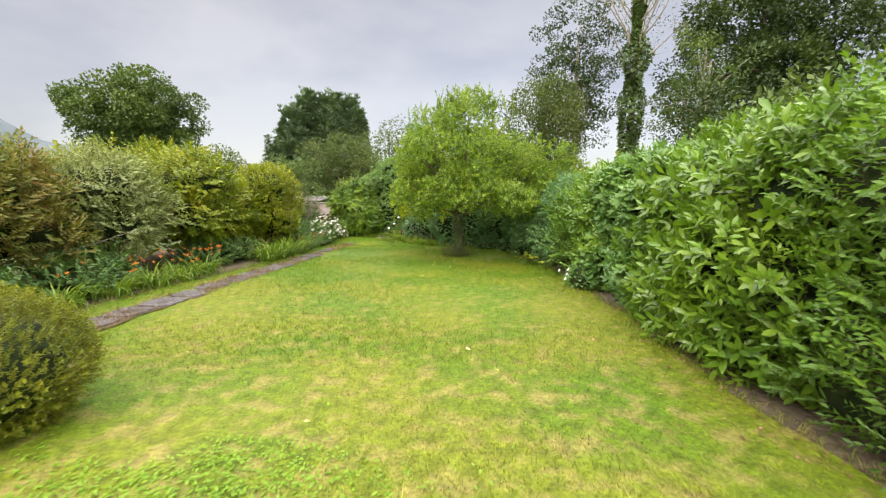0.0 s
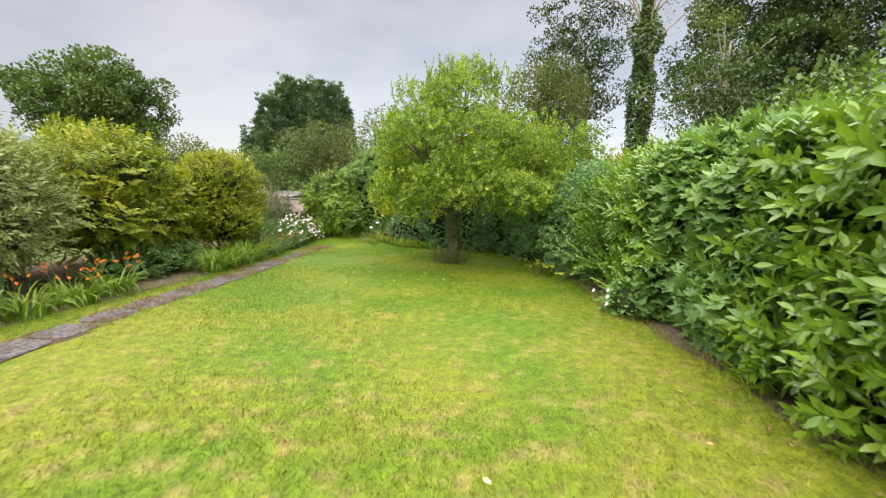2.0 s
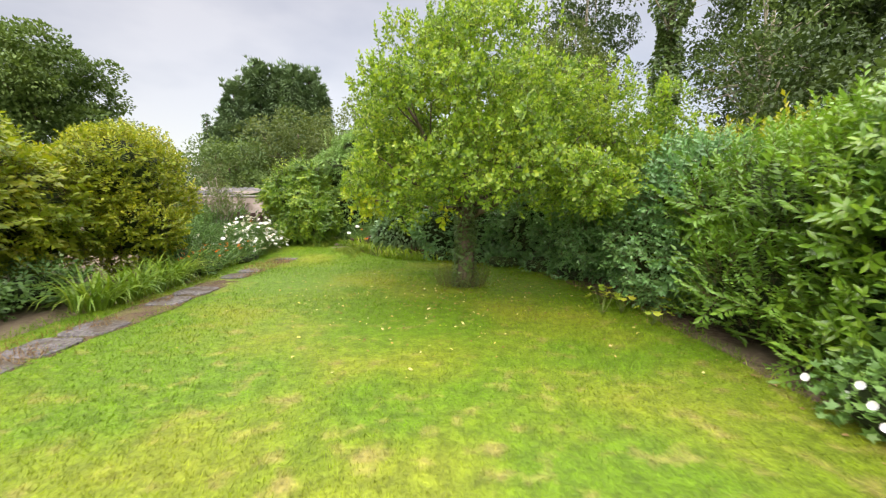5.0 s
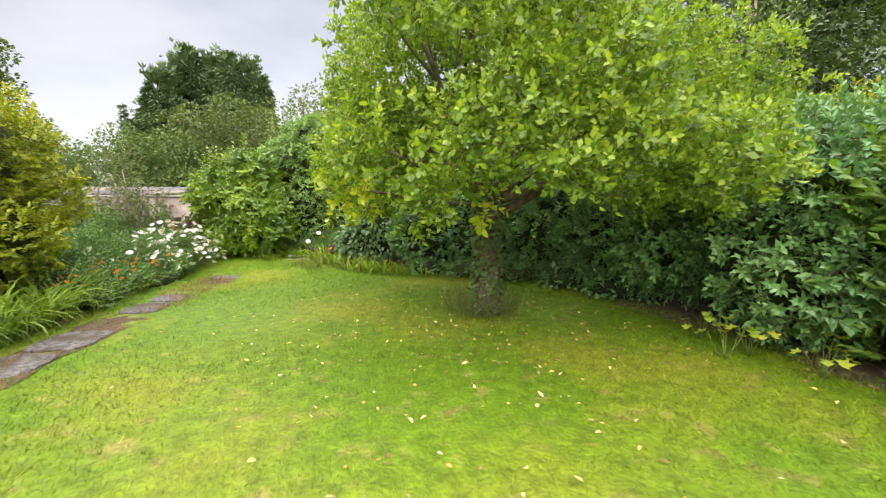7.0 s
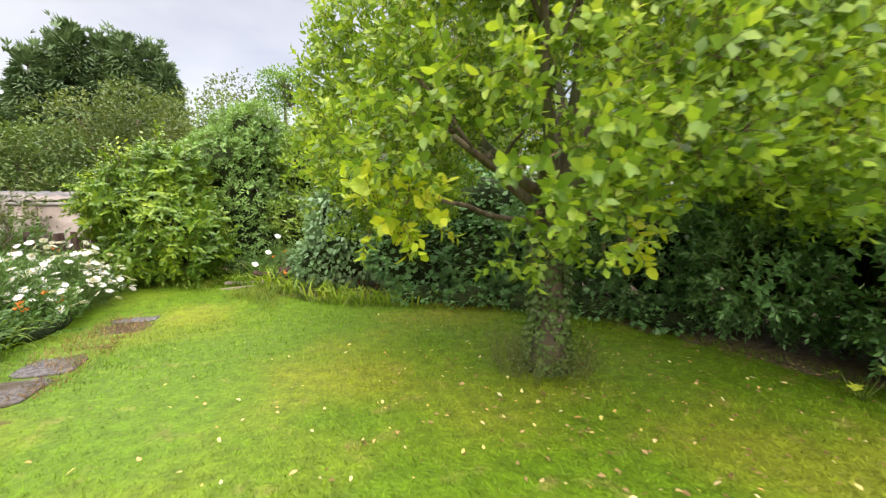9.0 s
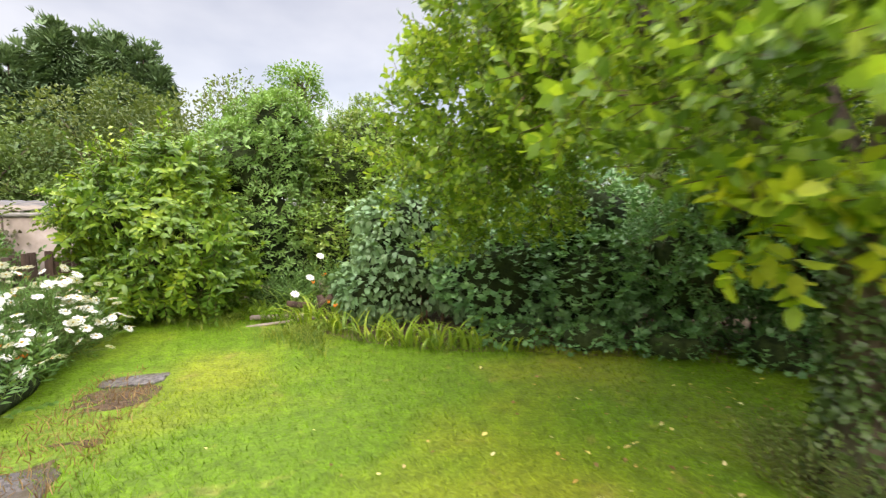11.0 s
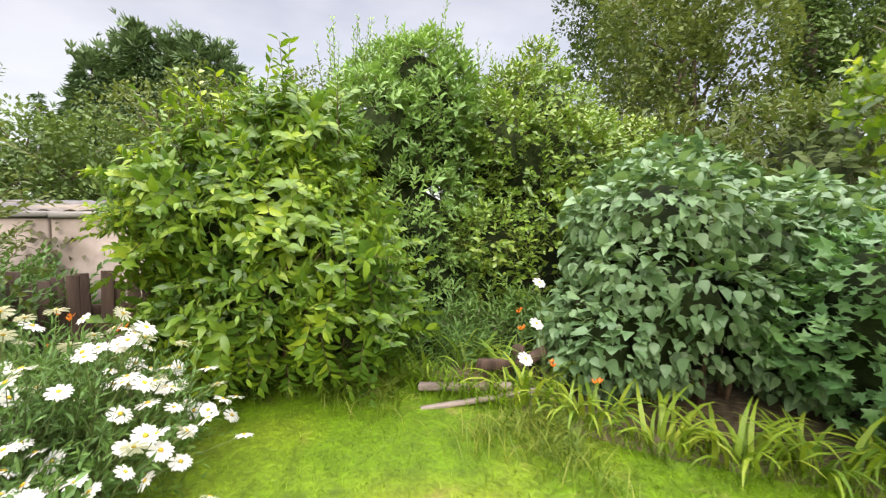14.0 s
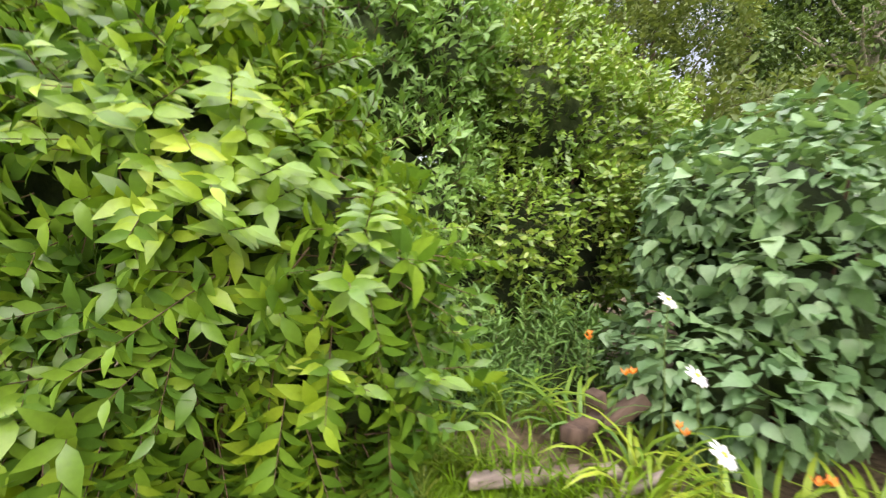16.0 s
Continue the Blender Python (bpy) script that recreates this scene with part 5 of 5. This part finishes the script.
# young sycamores at the hedge's foot
for x, y, k in ((2.31, 10.2, 7), (2.58, 10.25, 8), (2.5, 10.75, 5), (2.72, 9.75, 9)):
    ob = thing("sycamore_seedling", (x, y, 0), "young sycamore seedling with yellow-green lobed leaves", "plant", "seedlings at the hedge's foot")
    for i in range(k):
        a, h = RNG.uniform(0, 6.28), RNG.uniform(0.14, 0.36)
        tip = (0.13 * math.cos(a), 0.13 * math.sin(a), h)
        part("stalk", shapes_mesh("stalk", [limb((0, 0, -0.02), tip, 0.004, 0.002, 0.1, 4, 4)], M_GREENTWIG), ob)
        s = lobed_leaf(0.12)
        R = turns(np.array([[math.cos(a), math.sin(a), -0.2]]), np.array([[0, 0, 1.0]]))[0] * RNG.uniform(0.7, 1.1)
        o = part("lobed_leaf", mesh_of("lobed_leaf", s.v, s.loops, s.totals, [M_WEED]), ob)
        m = Matrix(R).to_4x4()
        m.translation = Vector(tip)
        o.matrix_basis = m
ob = shrub("bindweed", "white-flowered bindweed in the foot of the hedge", [(2.98, 7.35, 0.2, 0.32, 0.42, 0.27)], [lobed_leaf(0.07)], [M_SYCAMORE], 300, (0.7, 1.2), 0, 0.4, stems=2, category="plant", partname="leaf")
for i in range(5):
    s = Shape([(0.028 * math.cos(a), 0.028 * math.sin(a), 0.03) for a in np.linspace(0, 5.5, 9)] + [(0, 0, 0)], [(9, i2, (i2 + 1) % 9) for i2 in range(9)])
    o = part("flower", mesh_of("flower", s.v, s.loops, s.totals, [M_PETAL]), ob, "white trumpet flower")
    o.matrix_basis = pose(-0.33 + 0.05 * i % 0.2, -0.3 + 0.13 * i, 0.22 + 0.06 * (i % 3), 10, -60, 0)
ob = thing("grass_tuft", (3.0, 5.0, 0), "tuft of long pale grass at the hedge's foot", "grass")
s = [strap(0.34, 0.008, 1.4, 4)]
P = np.zeros((16, 3))
a = RNG.uniform(1.8, 4.2, 16)
part("grass_blade", merge("grass_blade", [spread(s[0], P, turns(np.stack([np.cos(a), np.sin(a), 0 * a], -1), np.array([0, 0, 1.0]) + RNG.normal(0, 0.3, (16, 3))), RNG.uniform(0.6, 1.1, 16))], [M_STRAPYEL]), ob, kind="stuff")

# ---- planks, fence, wall ----


def placed(name, shape, mat, m, parent=None, label="", category="", group=""):
    o = new(name, mesh_of(name, shape.v, shape.loops, shape.totals, [mat]))
    if parent is not None:
        o.parent = parent
    o.matrix_basis = m
    return tagged(o, label, category, group)


placed("plank", box_shape(0.66, 0.07, 0.045, 0.006), M_PLANK, pose(-2.17, 16.28, 0.185, 4, -1, -17), None, "weathered grey timber plank lying at the bed's edge", "plank", "old planks")
placed("plank", box_shape(0.84, 0.05, 0.026, 0.004), M_PLANK, pose(-2.10, 16.1, 0.165, 0, -5, -3), None, "thin split plank lying across the grass", "plank", "old planks")
for m in (pose(-1.72, 16.45, 0.2, 0, -38, -25), pose(-1.58, 16.55, 0.1, 0, -100, 10), pose(-1.8, 16.42, 0.26, 0, 12, 30)):
    placed("old_timber", box_shape(0.62, 0.09, 0.07, 0.008), M_TIMBER, m, None, "dark rotting timber lying under the shrubs", "timber", "rotting timbers")

fence = thing("fence", (-4.75, 17.05, 0), "low dark brown slatted timber fence, partly hidden", "fence")
slat = box_shape(0.085, 0.018, 0.98, 0.004)
me = mesh_of("slat", slat.v, slat.loops, slat.totals, [M_TIMBER])
for i in range(27):
    o = part("slat", me, fence)
    o.matrix_basis = pose(-1.95 + i * 0.098, 0, 0.0, RNG.uniform(-2, 2), RNG.uniform(-2.5, 2.5), RNG.uniform(-2, 2)) @ Matrix.Diagonal((1, 1, RNG.uniform(0.92, 1.06), 1))
for z in (0.22, 0.7):
    r = box_shape(2.7, 0.04, 0.07, 0.005)
    o = part("rail", mesh_of("rail", r.v, r.loops, r.totals, [M_TIMBER]), fence)
    o.matrix_basis = pose(-0.67, 0.032, z)
placed("loose_batten", box_shape(0.9, 0.05, 0.03, 0.004), M_PLANK, pose(-4.35, 16.93, 0.60, 0, -14, 8), None, "pale loose batten leaning on the fence", "batten")


def make_wall():
    ob = thing("wall_back", (-8.1, 17.95, 0), "pinkish rendered garden wall, stained, with a stone coping", "wall", kind="structure")
    x, k = -3.4, 0
    while x < 3.6:
        w = (1.72, 1.2, 1.45, 1.6, 1.3, 1.5)[k % 6]
        p = box_shape(w - 0.02, 0.20, 1.46, 0.012)
        o = part("panel", mesh_of("panel", p.v, p.loops, p.totals, [M_RENDER]), ob)
        o.matrix_basis = pose(x + w / 2, 0, -0.02)
        c = box_shape(w - 0.01, 0.27, 0.055, 0.012)
        o = part("coping", mesh_of("coping", c.v, c.loops, c.totals, [M_COPING]), ob)
        o.matrix_basis = pose(x + w / 2, 0, 1.442, 0, RNG.uniform(-0.5, 0.5), 0)
        x += w
        k += 1
    # dead and living creeper on the face
    n = 420
    xs = RNG.choice([1.35, 1.9, 2.55, 0.6, -0.4], n) + RNG.normal(0, 0.10, n)
    zs = RNG.uniform(0.3, 1.42, n)
    P = np.stack([-8.1 + xs + 0.06 * np.sin(zs * 7), np.full(n, 17.835), zs], -1)
    D = unit(np.stack([RNG.normal(0, 0.5, n), np.full(n, -0.35), RNG.normal(-0.6, 0.5, n)], -1))
    foliage(ob, (-8.1, 17.95, 0), "creeper", [simple_leaf(0.07, 0.05)], P, D, RNG.uniform(0.5, 1.2, n), [M_CREEPER], U=np.tile([0, -1.0, 0.2], (n, 1)) + RNG.normal(0, 0.3, (n, 3)))


M_CREEPER = leaf_mat("creeper_leaf", [(0.05, 0.06, 0.03), (0.10, 0.09, 0.05), (0.12, 0.13, 0.05)], 0.7, 0.2, 0.1, 0.2)
make_wall()


def make_shed():
    ob = thing("shed", (-8.2, 20.1, 0), "low outbuilding with a weathered grey corrugated roof", "shed")
    w = box_shape(4.6, 2.4, 1.5, 0.02)
    part("shed_wall", mesh_of("shed_wall", w.v, w.loops, w.totals, [M_RENDER]), ob)
    v, f, n = [], [], 90
    for j, (y, z) in enumerate(((-1.4, 1.54), (1.4, 1.8))):
        for i in range(n):
            v.append((-2.45 + 4.9 * i / (n - 1), y, z + 0.022 * math.sin(i * 1.45)))
    v += [(a, b, c - 0.012) for a, b, c in v]
    for i in range(n - 1):
        f.append((i, i + 1, n + i + 1, n + i))
        f.append((2 * n + i + 1, 2 * n + i, 3 * n + i, 3 * n + i + 1))
        f.append((i + 1, i, 2 * n + i, 2 * n + i + 1))
    s = Shape(v, f)
    part("roof", mesh_of("roof", s.v, s.loops, s.totals, [M_ROOFING]), ob)


make_shed()
rail_fence = thing("post_and_rail", (-6.2, 16.7, 0), "old pale grey post-and-rail fence behind the flowers", "fence")
for x in (-0.9, -0.25, 0.4):
    s = box_shape(0.08, 0.07, 1.4, 0.01)
    o = part("post", mesh_of("post", s.v, s.loops, s.totals, [M_PLANK]), rail_fence)
    o.matrix_basis = pose(x, 0.02, -0.05, 0, RNG.uniform(-3, 3), 0)
for z in (0.82, 1.25):
    s = box_shape(1.7, 0.035, 0.08, 0.006)
    o = part("rail", mesh_of("rail", s.v, s.loops, s.totals, [M_PLANK]), rail_fence)
    o.matrix_basis = pose(-0.2, -0.035, z, 0, RNG.uniform(-2, 2), 0)


def bare_bush(at, label, n, h, spreadr, mat_leaf, leaves):
    ob = thing("twiggy_shrub", at, label, "shrub")
    P = []
    for i in range(n):
        a = RNG.uniform(0, 6.28)
        tip = np.array([spreadr * math.cos(a) * RNG.uniform(0.3, 1), spreadr * math.sin(a) * RNG.uniform(0.3, 1), h * RNG.uniform(0.65, 1)])
        st = part("stem", shapes_mesh("stem", [limb((0.06 * math.cos(a), 0.06 * math.sin(a), -0.03), tip, 0.034, 0.009, 0.22, 8)], M_PALEBARK), ob)
        for k in range(4):
            b = tip * RNG.uniform(0.55, 1) + RNG.normal(0, 0.04, 3)
            t = b + RNG.normal(0, 0.22, 3) + np.array([0, 0, 0.12])
            part("twig", shapes_mesh("twig", [limb(b, t, 0.006, 0.002, 0.2, 5, 4)], M_PALEBARK), st)
            P += [t + RNG.normal(0, 0.14, 3) for _ in range(leaves)]
    P = np.array(P) + np.array(at)
    foliage(ob, at, "foliage", SMALLS, P, unit(RNG.normal(0, 0.6, (len(P), 3)) + np.array([0, 0, 0.4])), RNG.uniform(0.6, 1.1, len(P)), [mat_leaf, M_TWIG])


bare_bush((-5.5, 16.2, 0), "twiggy shrub with crooked pale stems and sparse leaves", 10, 1.95, 0.6, M_FARLIGHT, 7)
bare_bush((-6.4, 16.5, 0), "small half-bare shrub with pale stems", 7, 1.55, 0.55, M_FARLIGHT, 6)

# ---- trees beyond the garden ----


def tree(name, label, at, height, crown, clumps, clump_r, per_m2, leaf_size, mat, trunk_r, gaps=0.0, bark=None, seed=1, flat=0.75, limbs=14, shape_leaf=None):
    """A trunk that forks into limbs; clumps of leaves round the limbs' ends fill an uneven crown (cz, rx, ry, rz)."""
    g = np.random.default_rng(seed)
    ob = thing(name, at, label, "tree")
    cz, rx, ry, rz = crown
    bark = bark or M_BARK
    top = (g.uniform(-0.2, 0.2), g.uniform(-0.2, 0.2), cz + rz * 0.55)
    part("trunk", shapes_mesh("trunk", [limb((0, 0, -0.2), top, trunk_r, trunk_r * 0.2, 0.05, 9, 9)], bark), ob)
    lob = []
    for i in range(clumps):
        d = unit(g.normal(size=3))
        k = g.uniform(0.55, 0.95) if i % 4 else g.uniform(0.1, 0.6)
        c = np.array([d[0] * rx * k, d[1] * ry * k, cz + d[2] * rz * k])
        r = clump_r * g.uniform(0.65, 1.3)
        lob.append((at[0] + c[0], at[1] + c[1], at[2] + c[2], r, r, r * flat))
        if i < limbs:
            s = np.array([0, 0, max(cz - rz * 0.8, 0.5) + g.uniform(0, rz)])
            part("limb", shapes_mesh("limb", [limb(s, c, trunk_r * 0.35, trunk_r * 0.06, 0.12, 7, 6)], bark), ob)
    P, n = lobe_points(lob, per_m2, 0.22, 2.6 / clump_r, 0.6, 0.3, 0.6)
    if gaps:
        ok = lump(P, 3.0 / clump_r) > gaps - 0.6
        P, n = P[ok], n[ok]
    sl = shape_leaf or [simple_leaf(leaf_size, leaf_size * 0.6), simple_leaf(leaf_size * 0.8, leaf_size * 0.55, -0.2)]
    foliage(ob, at, "crown", sl, P, outward(n, 0.1, 0.7), RNG.uniform(0.7, 1.3, len(P)), [mat, M_TWIG])
    return ob


tree("oak_tree", "broad dark green round-headed tree beyond the border", (-23.2, 30.8, 0), 14, (7.60, 4.33, 4.33, 3.27), 60, 1.33, 44, 0.265, M_FARTREE, 0.5, 0.1, seed=3)
tree("field_tree", "low green tree behind the golden shrubs", (-14.1, 24.8, 0), 5, (2.74, 2.29, 2.12, 1.76), 24, 0.88, 71, 0.141, M_FARLIGHT, 0.2, seed=4)
tree("field_tree", "rounded mid-green tree in front of the conifers", (-9.6, 25.3, 0), 6, (2.35, 2.2, 2.1, 1.55), 26, 0.88, 75, 0.141, M_FARTREE, 0.2, seed=5)
tree("field_tree", "rounded grey-green tree in front of the conifers", (-6.9, 27.6, 0), 7, (3.35, 2.5, 2.3, 2.3), 28, 0.97, 67, 0.141, M_FARLIGHT, 0.22, seed=6)
tree("field_tree", "dark green trees filling the distance behind the wall", (-17.0, 28.5, 0), 5, (2.37, 4.42, 2.30, 1.94), 34, 1.06, 44, 0.185, M_FARTREE, 0.2, seed=7)
tree("field_tree", "pale feathery tree in the distance", (-4.5, 30.4, 0), 9, (4.56, 1.94, 1.77, 3.18), 22, 0.84, 28, 0.177, M_FARLIGHT, 0.15, 0.25, seed=8)
tree("willow_tree", "tall feathery yellow-green tree behind the apple tree", (4.9, 22.3, 0), 8, (4.80, 2.01, 1.81, 3.21), 52, 0.75, 80, 0.14, M_FARLIGHT, 0.16, 0.1, seed=9, flat=1.2)
tree("poplar_tree", "tall open tree with shimmering grey-green leaves", (7.7, 28.3, 0), 16, (9.59, 2.89, 2.39, 5.38), 70, 0.85, 52, 0.17, M_FARDARK, 0.22, 0.3, M_PALEBARK, seed=10)
tree("ivy_covered_top", "small ivy-covered snag showing above the shrubs", (-1.6, 24.5, 0), 7, (5.35, 0.95, 0.5, 0.85), 30, 0.32, 172, 0.088, M_PRIVET, 0.14, seed=11)
tree("broad_tree", "large dark green tree with dense hanging foliage", (16.7, 24.3, 0), 15, (8.53, 4.60, 4.00, 5.61), 70, 1.35, 48, 0.22, M_FARDARK, 0.4, 0.1, seed=12)
tree("broad_tree", "dark tree at the edge of the neighbouring plot", (21.6, 18.8, 0), 14, (7.54, 4.25, 4.25, 5.46), 50, 1.31, 31, 0.233, M_FARDARK, 0.35, 0.15, seed=13)
tree("broad_tree", "lower dark tree behind the hedge", (11.2, 16.8, 0), 7, (3.42, 2.64, 3.05, 2.44), 30, 1.02, 41, 0.183, M_FARDARK, 0.2, 0.1, seed=14)
tree("broad_tree", "mid-green tree behind the hedge", (9.1, 11.3, 0), 6, (2.53, 2.09, 3.55, 1.99), 26, 0.94, 33, 0.188, M_FARTREE, 0.18, 0.1, seed=15)


def cypress_group():
    at = (-11.5, 36.1, 0)
    ob = thing("cypress_group", at, "clump of tall dark cypresses with drooping tips", "trees")
    spray = join_shapes([(simple_leaf(0.46, 0.10), (turns(np.array([[dx, 1.0, dz]]), np.array([[0, 0, 1.0]]))[0], (0, 0, 0))) for dx, dz in ((-0.7, 0), (0, 0.1), (0.7, 0), (-0.3, -0.3), (0.35, -0.35))])
    for i, (x, y, h, r) in enumerate(((-2.9, 0, 7.4, 1.2), (-2.2, -0.6, 8.9, 1.3), (-1.3, 0.3, 9.9, 1.3), (-0.5, -0.3, 10.35, 1.35), (0.6, 0.2, 10.2, 1.3), (1.7, -0.2, 10.1, 1.3), (2.7, 0.3, 10.0, 1.2), (3.4, 0.1, 9.0, 1.0))):
        tr = part("trunk", shapes_mesh("trunk", [limb((x, y, -0.2), (x, y, h * 0.96), 0.2, 0.03, 0.01, 6)], M_BARK), ob)
        n = 2500
        z = h * (1 - RNG.random(n) ** 0.75 * 0.95)
        a = RNG.uniform(0, 6.28, n)
        rad = r * np.minimum(1.0, 1.75 * (1 - z / h) ** 0.9) * RNG.uniform(0.55, 1.08, n) * (1 + 0.25 * np.sin(a * 3 + z * 1.7)) + 0.12
        P = np.stack([at[0] + x + rad * np.cos(a), at[1] + y + rad * np.sin(a), z], -1)
        D = unit(np.stack([np.cos(a) * 0.8, np.sin(a) * 0.8, 0.35 - 0.9 * RNG.random(n) + 1.2 * (z > h * 0.93)], -1) + RNG.normal(0, 0.2, (n, 3)))
        foliage(ob, at, "crown", [spray], P, D, RNG.uniform(0.7, 1.4, n), [M_CONIFER])
        k = 34
        P = np.stack([at[0] + x + RNG.normal(0, r * 0.35, k), at[1] + y + RNG.normal(0, r * 0.3, k), h * RNG.uniform(0.86, 1.03, k)], -1)
        foliage(ob, at, "leader", [spray], P, unit(np.stack([RNG.normal(0, 0.35, k), RNG.normal(0, 0.35, k), np.ones(k)], -1)), RNG.uniform(0.6, 1.15, k), [M_CONIFER])
    at = (-14.85, 34.0, 0)
    ob = thing("spruce_tree", at, "slim young spruce, its tip above the shrubs", "tree")
    part("trunk", shapes_mesh("trunk", [limb((0, 0, -0.1), (0, 0, 6.9), 0.1, 0.015, 0.01, 6)], M_BARK), ob)
    n = 700
    z = 6.9 * (1 - RNG.random(n) ** 0.7)
    a = RNG.uniform(0, 6.28, n)
    rad = 0.9 * (1 - z / 6.9) * RNG.uniform(0.3, 1, n)
    P = np.stack([at[0] + rad * np.cos(a), at[1] + rad * np.sin(a), z], -1)
    foliage(ob, at, "crown", [spray], P, unit(np.stack([np.cos(a), np.sin(a), np.full(n, -0.25)], -1)), RNG.uniform(0.4, 0.8, n), [M_CONIFER])


cypress_group()


def ivy_tree():
    at = (9.1, 22.8, 0)
    ob = thing("ivy_clad_tree", at, "bare-topped tree whose trunk is thick with ivy", "tree")
    part("trunk", shapes_mesh("trunk", [limb((0, 0, -0.2), (0.4, 0, 12.6), 0.24, 0.08, 0.03, 9, 9)], M_BARK), ob)
    g = np.random.default_rng(31)
    tips = []
    for i in range(20):
        b = np.array([0.3, 0, g.uniform(7.5, 12.4)])
        t = b + np.array([g.normal(0.2, 1.5), g.normal(0, 1.2), g.uniform(1.2, 4.2)])
        br = part("bare_branch", shapes_mesh("bare_branch", [limb(b, t, 0.055, 0.012, 0.12, 8, 6)], M_PALEBARK), ob)
        for k in range(6):
            s = b + (t - b) * g.uniform(0.4, 1)
            e = s + g.normal(0, 0.55, 3) + np.array([0, 0, 0.5])
            part("twig", shapes_mesh("twig", [limb(s, e, 0.012, 0.003, 0.15, 5, 4)], M_PALEBARK), br)
            tips += [e + g.normal(0, 0.2, 3) for _ in range(9)]
    n = 8000
    z = RNG.uniform(0.3, 12.0, n)
    a = RNG.uniform(0, 6.28, n)
    rad = (0.5 + 0.16 * np.sin(z * 2.3) + 0.12 * np.sin(a * 2 + z * 3)) * np.clip((12.6 - z) / 3.5, 0.35, 1) * RNG.uniform(0.6, 1.05, n)
    P = np.stack([at[0] + 0.03 * z + rad * np.cos(a), at[1] + rad * np.sin(a), z], -1)
    foliage(ob, at, "ivy", [simple_leaf(0.17, 0.14), lobed_leaf(0.16)], P, unit(np.stack([np.cos(a), np.sin(a), np.full(n, -0.6)], -1) + RNG.normal(0, 0.4, (n, 3))), RNG.uniform(0.7, 1.2, n), [M_IVY])
    P = np.array(tips) + np.array(at)
    foliage(ob, at, "sparse_leaves", [simple_leaf(0.14, 0.08)], P, unit(RNG.normal(0, 1, P.shape)), RNG.uniform(0.6, 1.2, len(P)), [M_FARLIGHT])


ivy_tree()
tree("ash_tree", "half-bare tree with drooping grey branches and sparse leaves", (12.1, 21.3, 0), 10, (6.30, 2.21, 2.01, 3.42), 52, 0.62, 52, 0.15, M_FARTREE, 0.25, 0.35, M_PALEBARK, seed=17, limbs=34)


def hazy_hill():
    v, f, n = [], [], 40
    for i in range(n):
        a = radians(-85 + 60 * i / (n - 1))
        h = 26 * math.sin(math.pi * i / (n - 1)) ** 0.6 * (1 + 0.12 * math.sin(i * 0.9)) * (1.0 if i < n * 0.62 else 1 - 0.65 * (i / n - 0.62) / 0.38)
        for r, z in ((150, -0.5), (165, h * 0.55), (185, h), (230, -0.5)):
            v.append((r * math.sin(a), r * math.cos(a), z))
    for i in range(n - 1):
        for k in range(3):
            f.append((i * 4 + k, i * 4 + k + 1, i * 4 + k + 5, i * 4 + k + 4))
    s = Shape(v, f)
    tagged(new("backdrop_hill", mesh_of("hill", s.v, s.loops, s.totals, [M_HAZYHILL], smooth=True)), "distant wooded hill, its blue-grey haze put into the colour", "hill", kind="structure")


# the air's blue-grey haze over the woods is mixed into this colour
M_HAZYHILL = rough_mat("hazy_hill", (0.10, 0.13, 0.14), (0.15, 0.18, 0.18), 0.05, 0.95, 0.2, (0.12, 0.16, 0.13), 0.02)
hazy_hill()
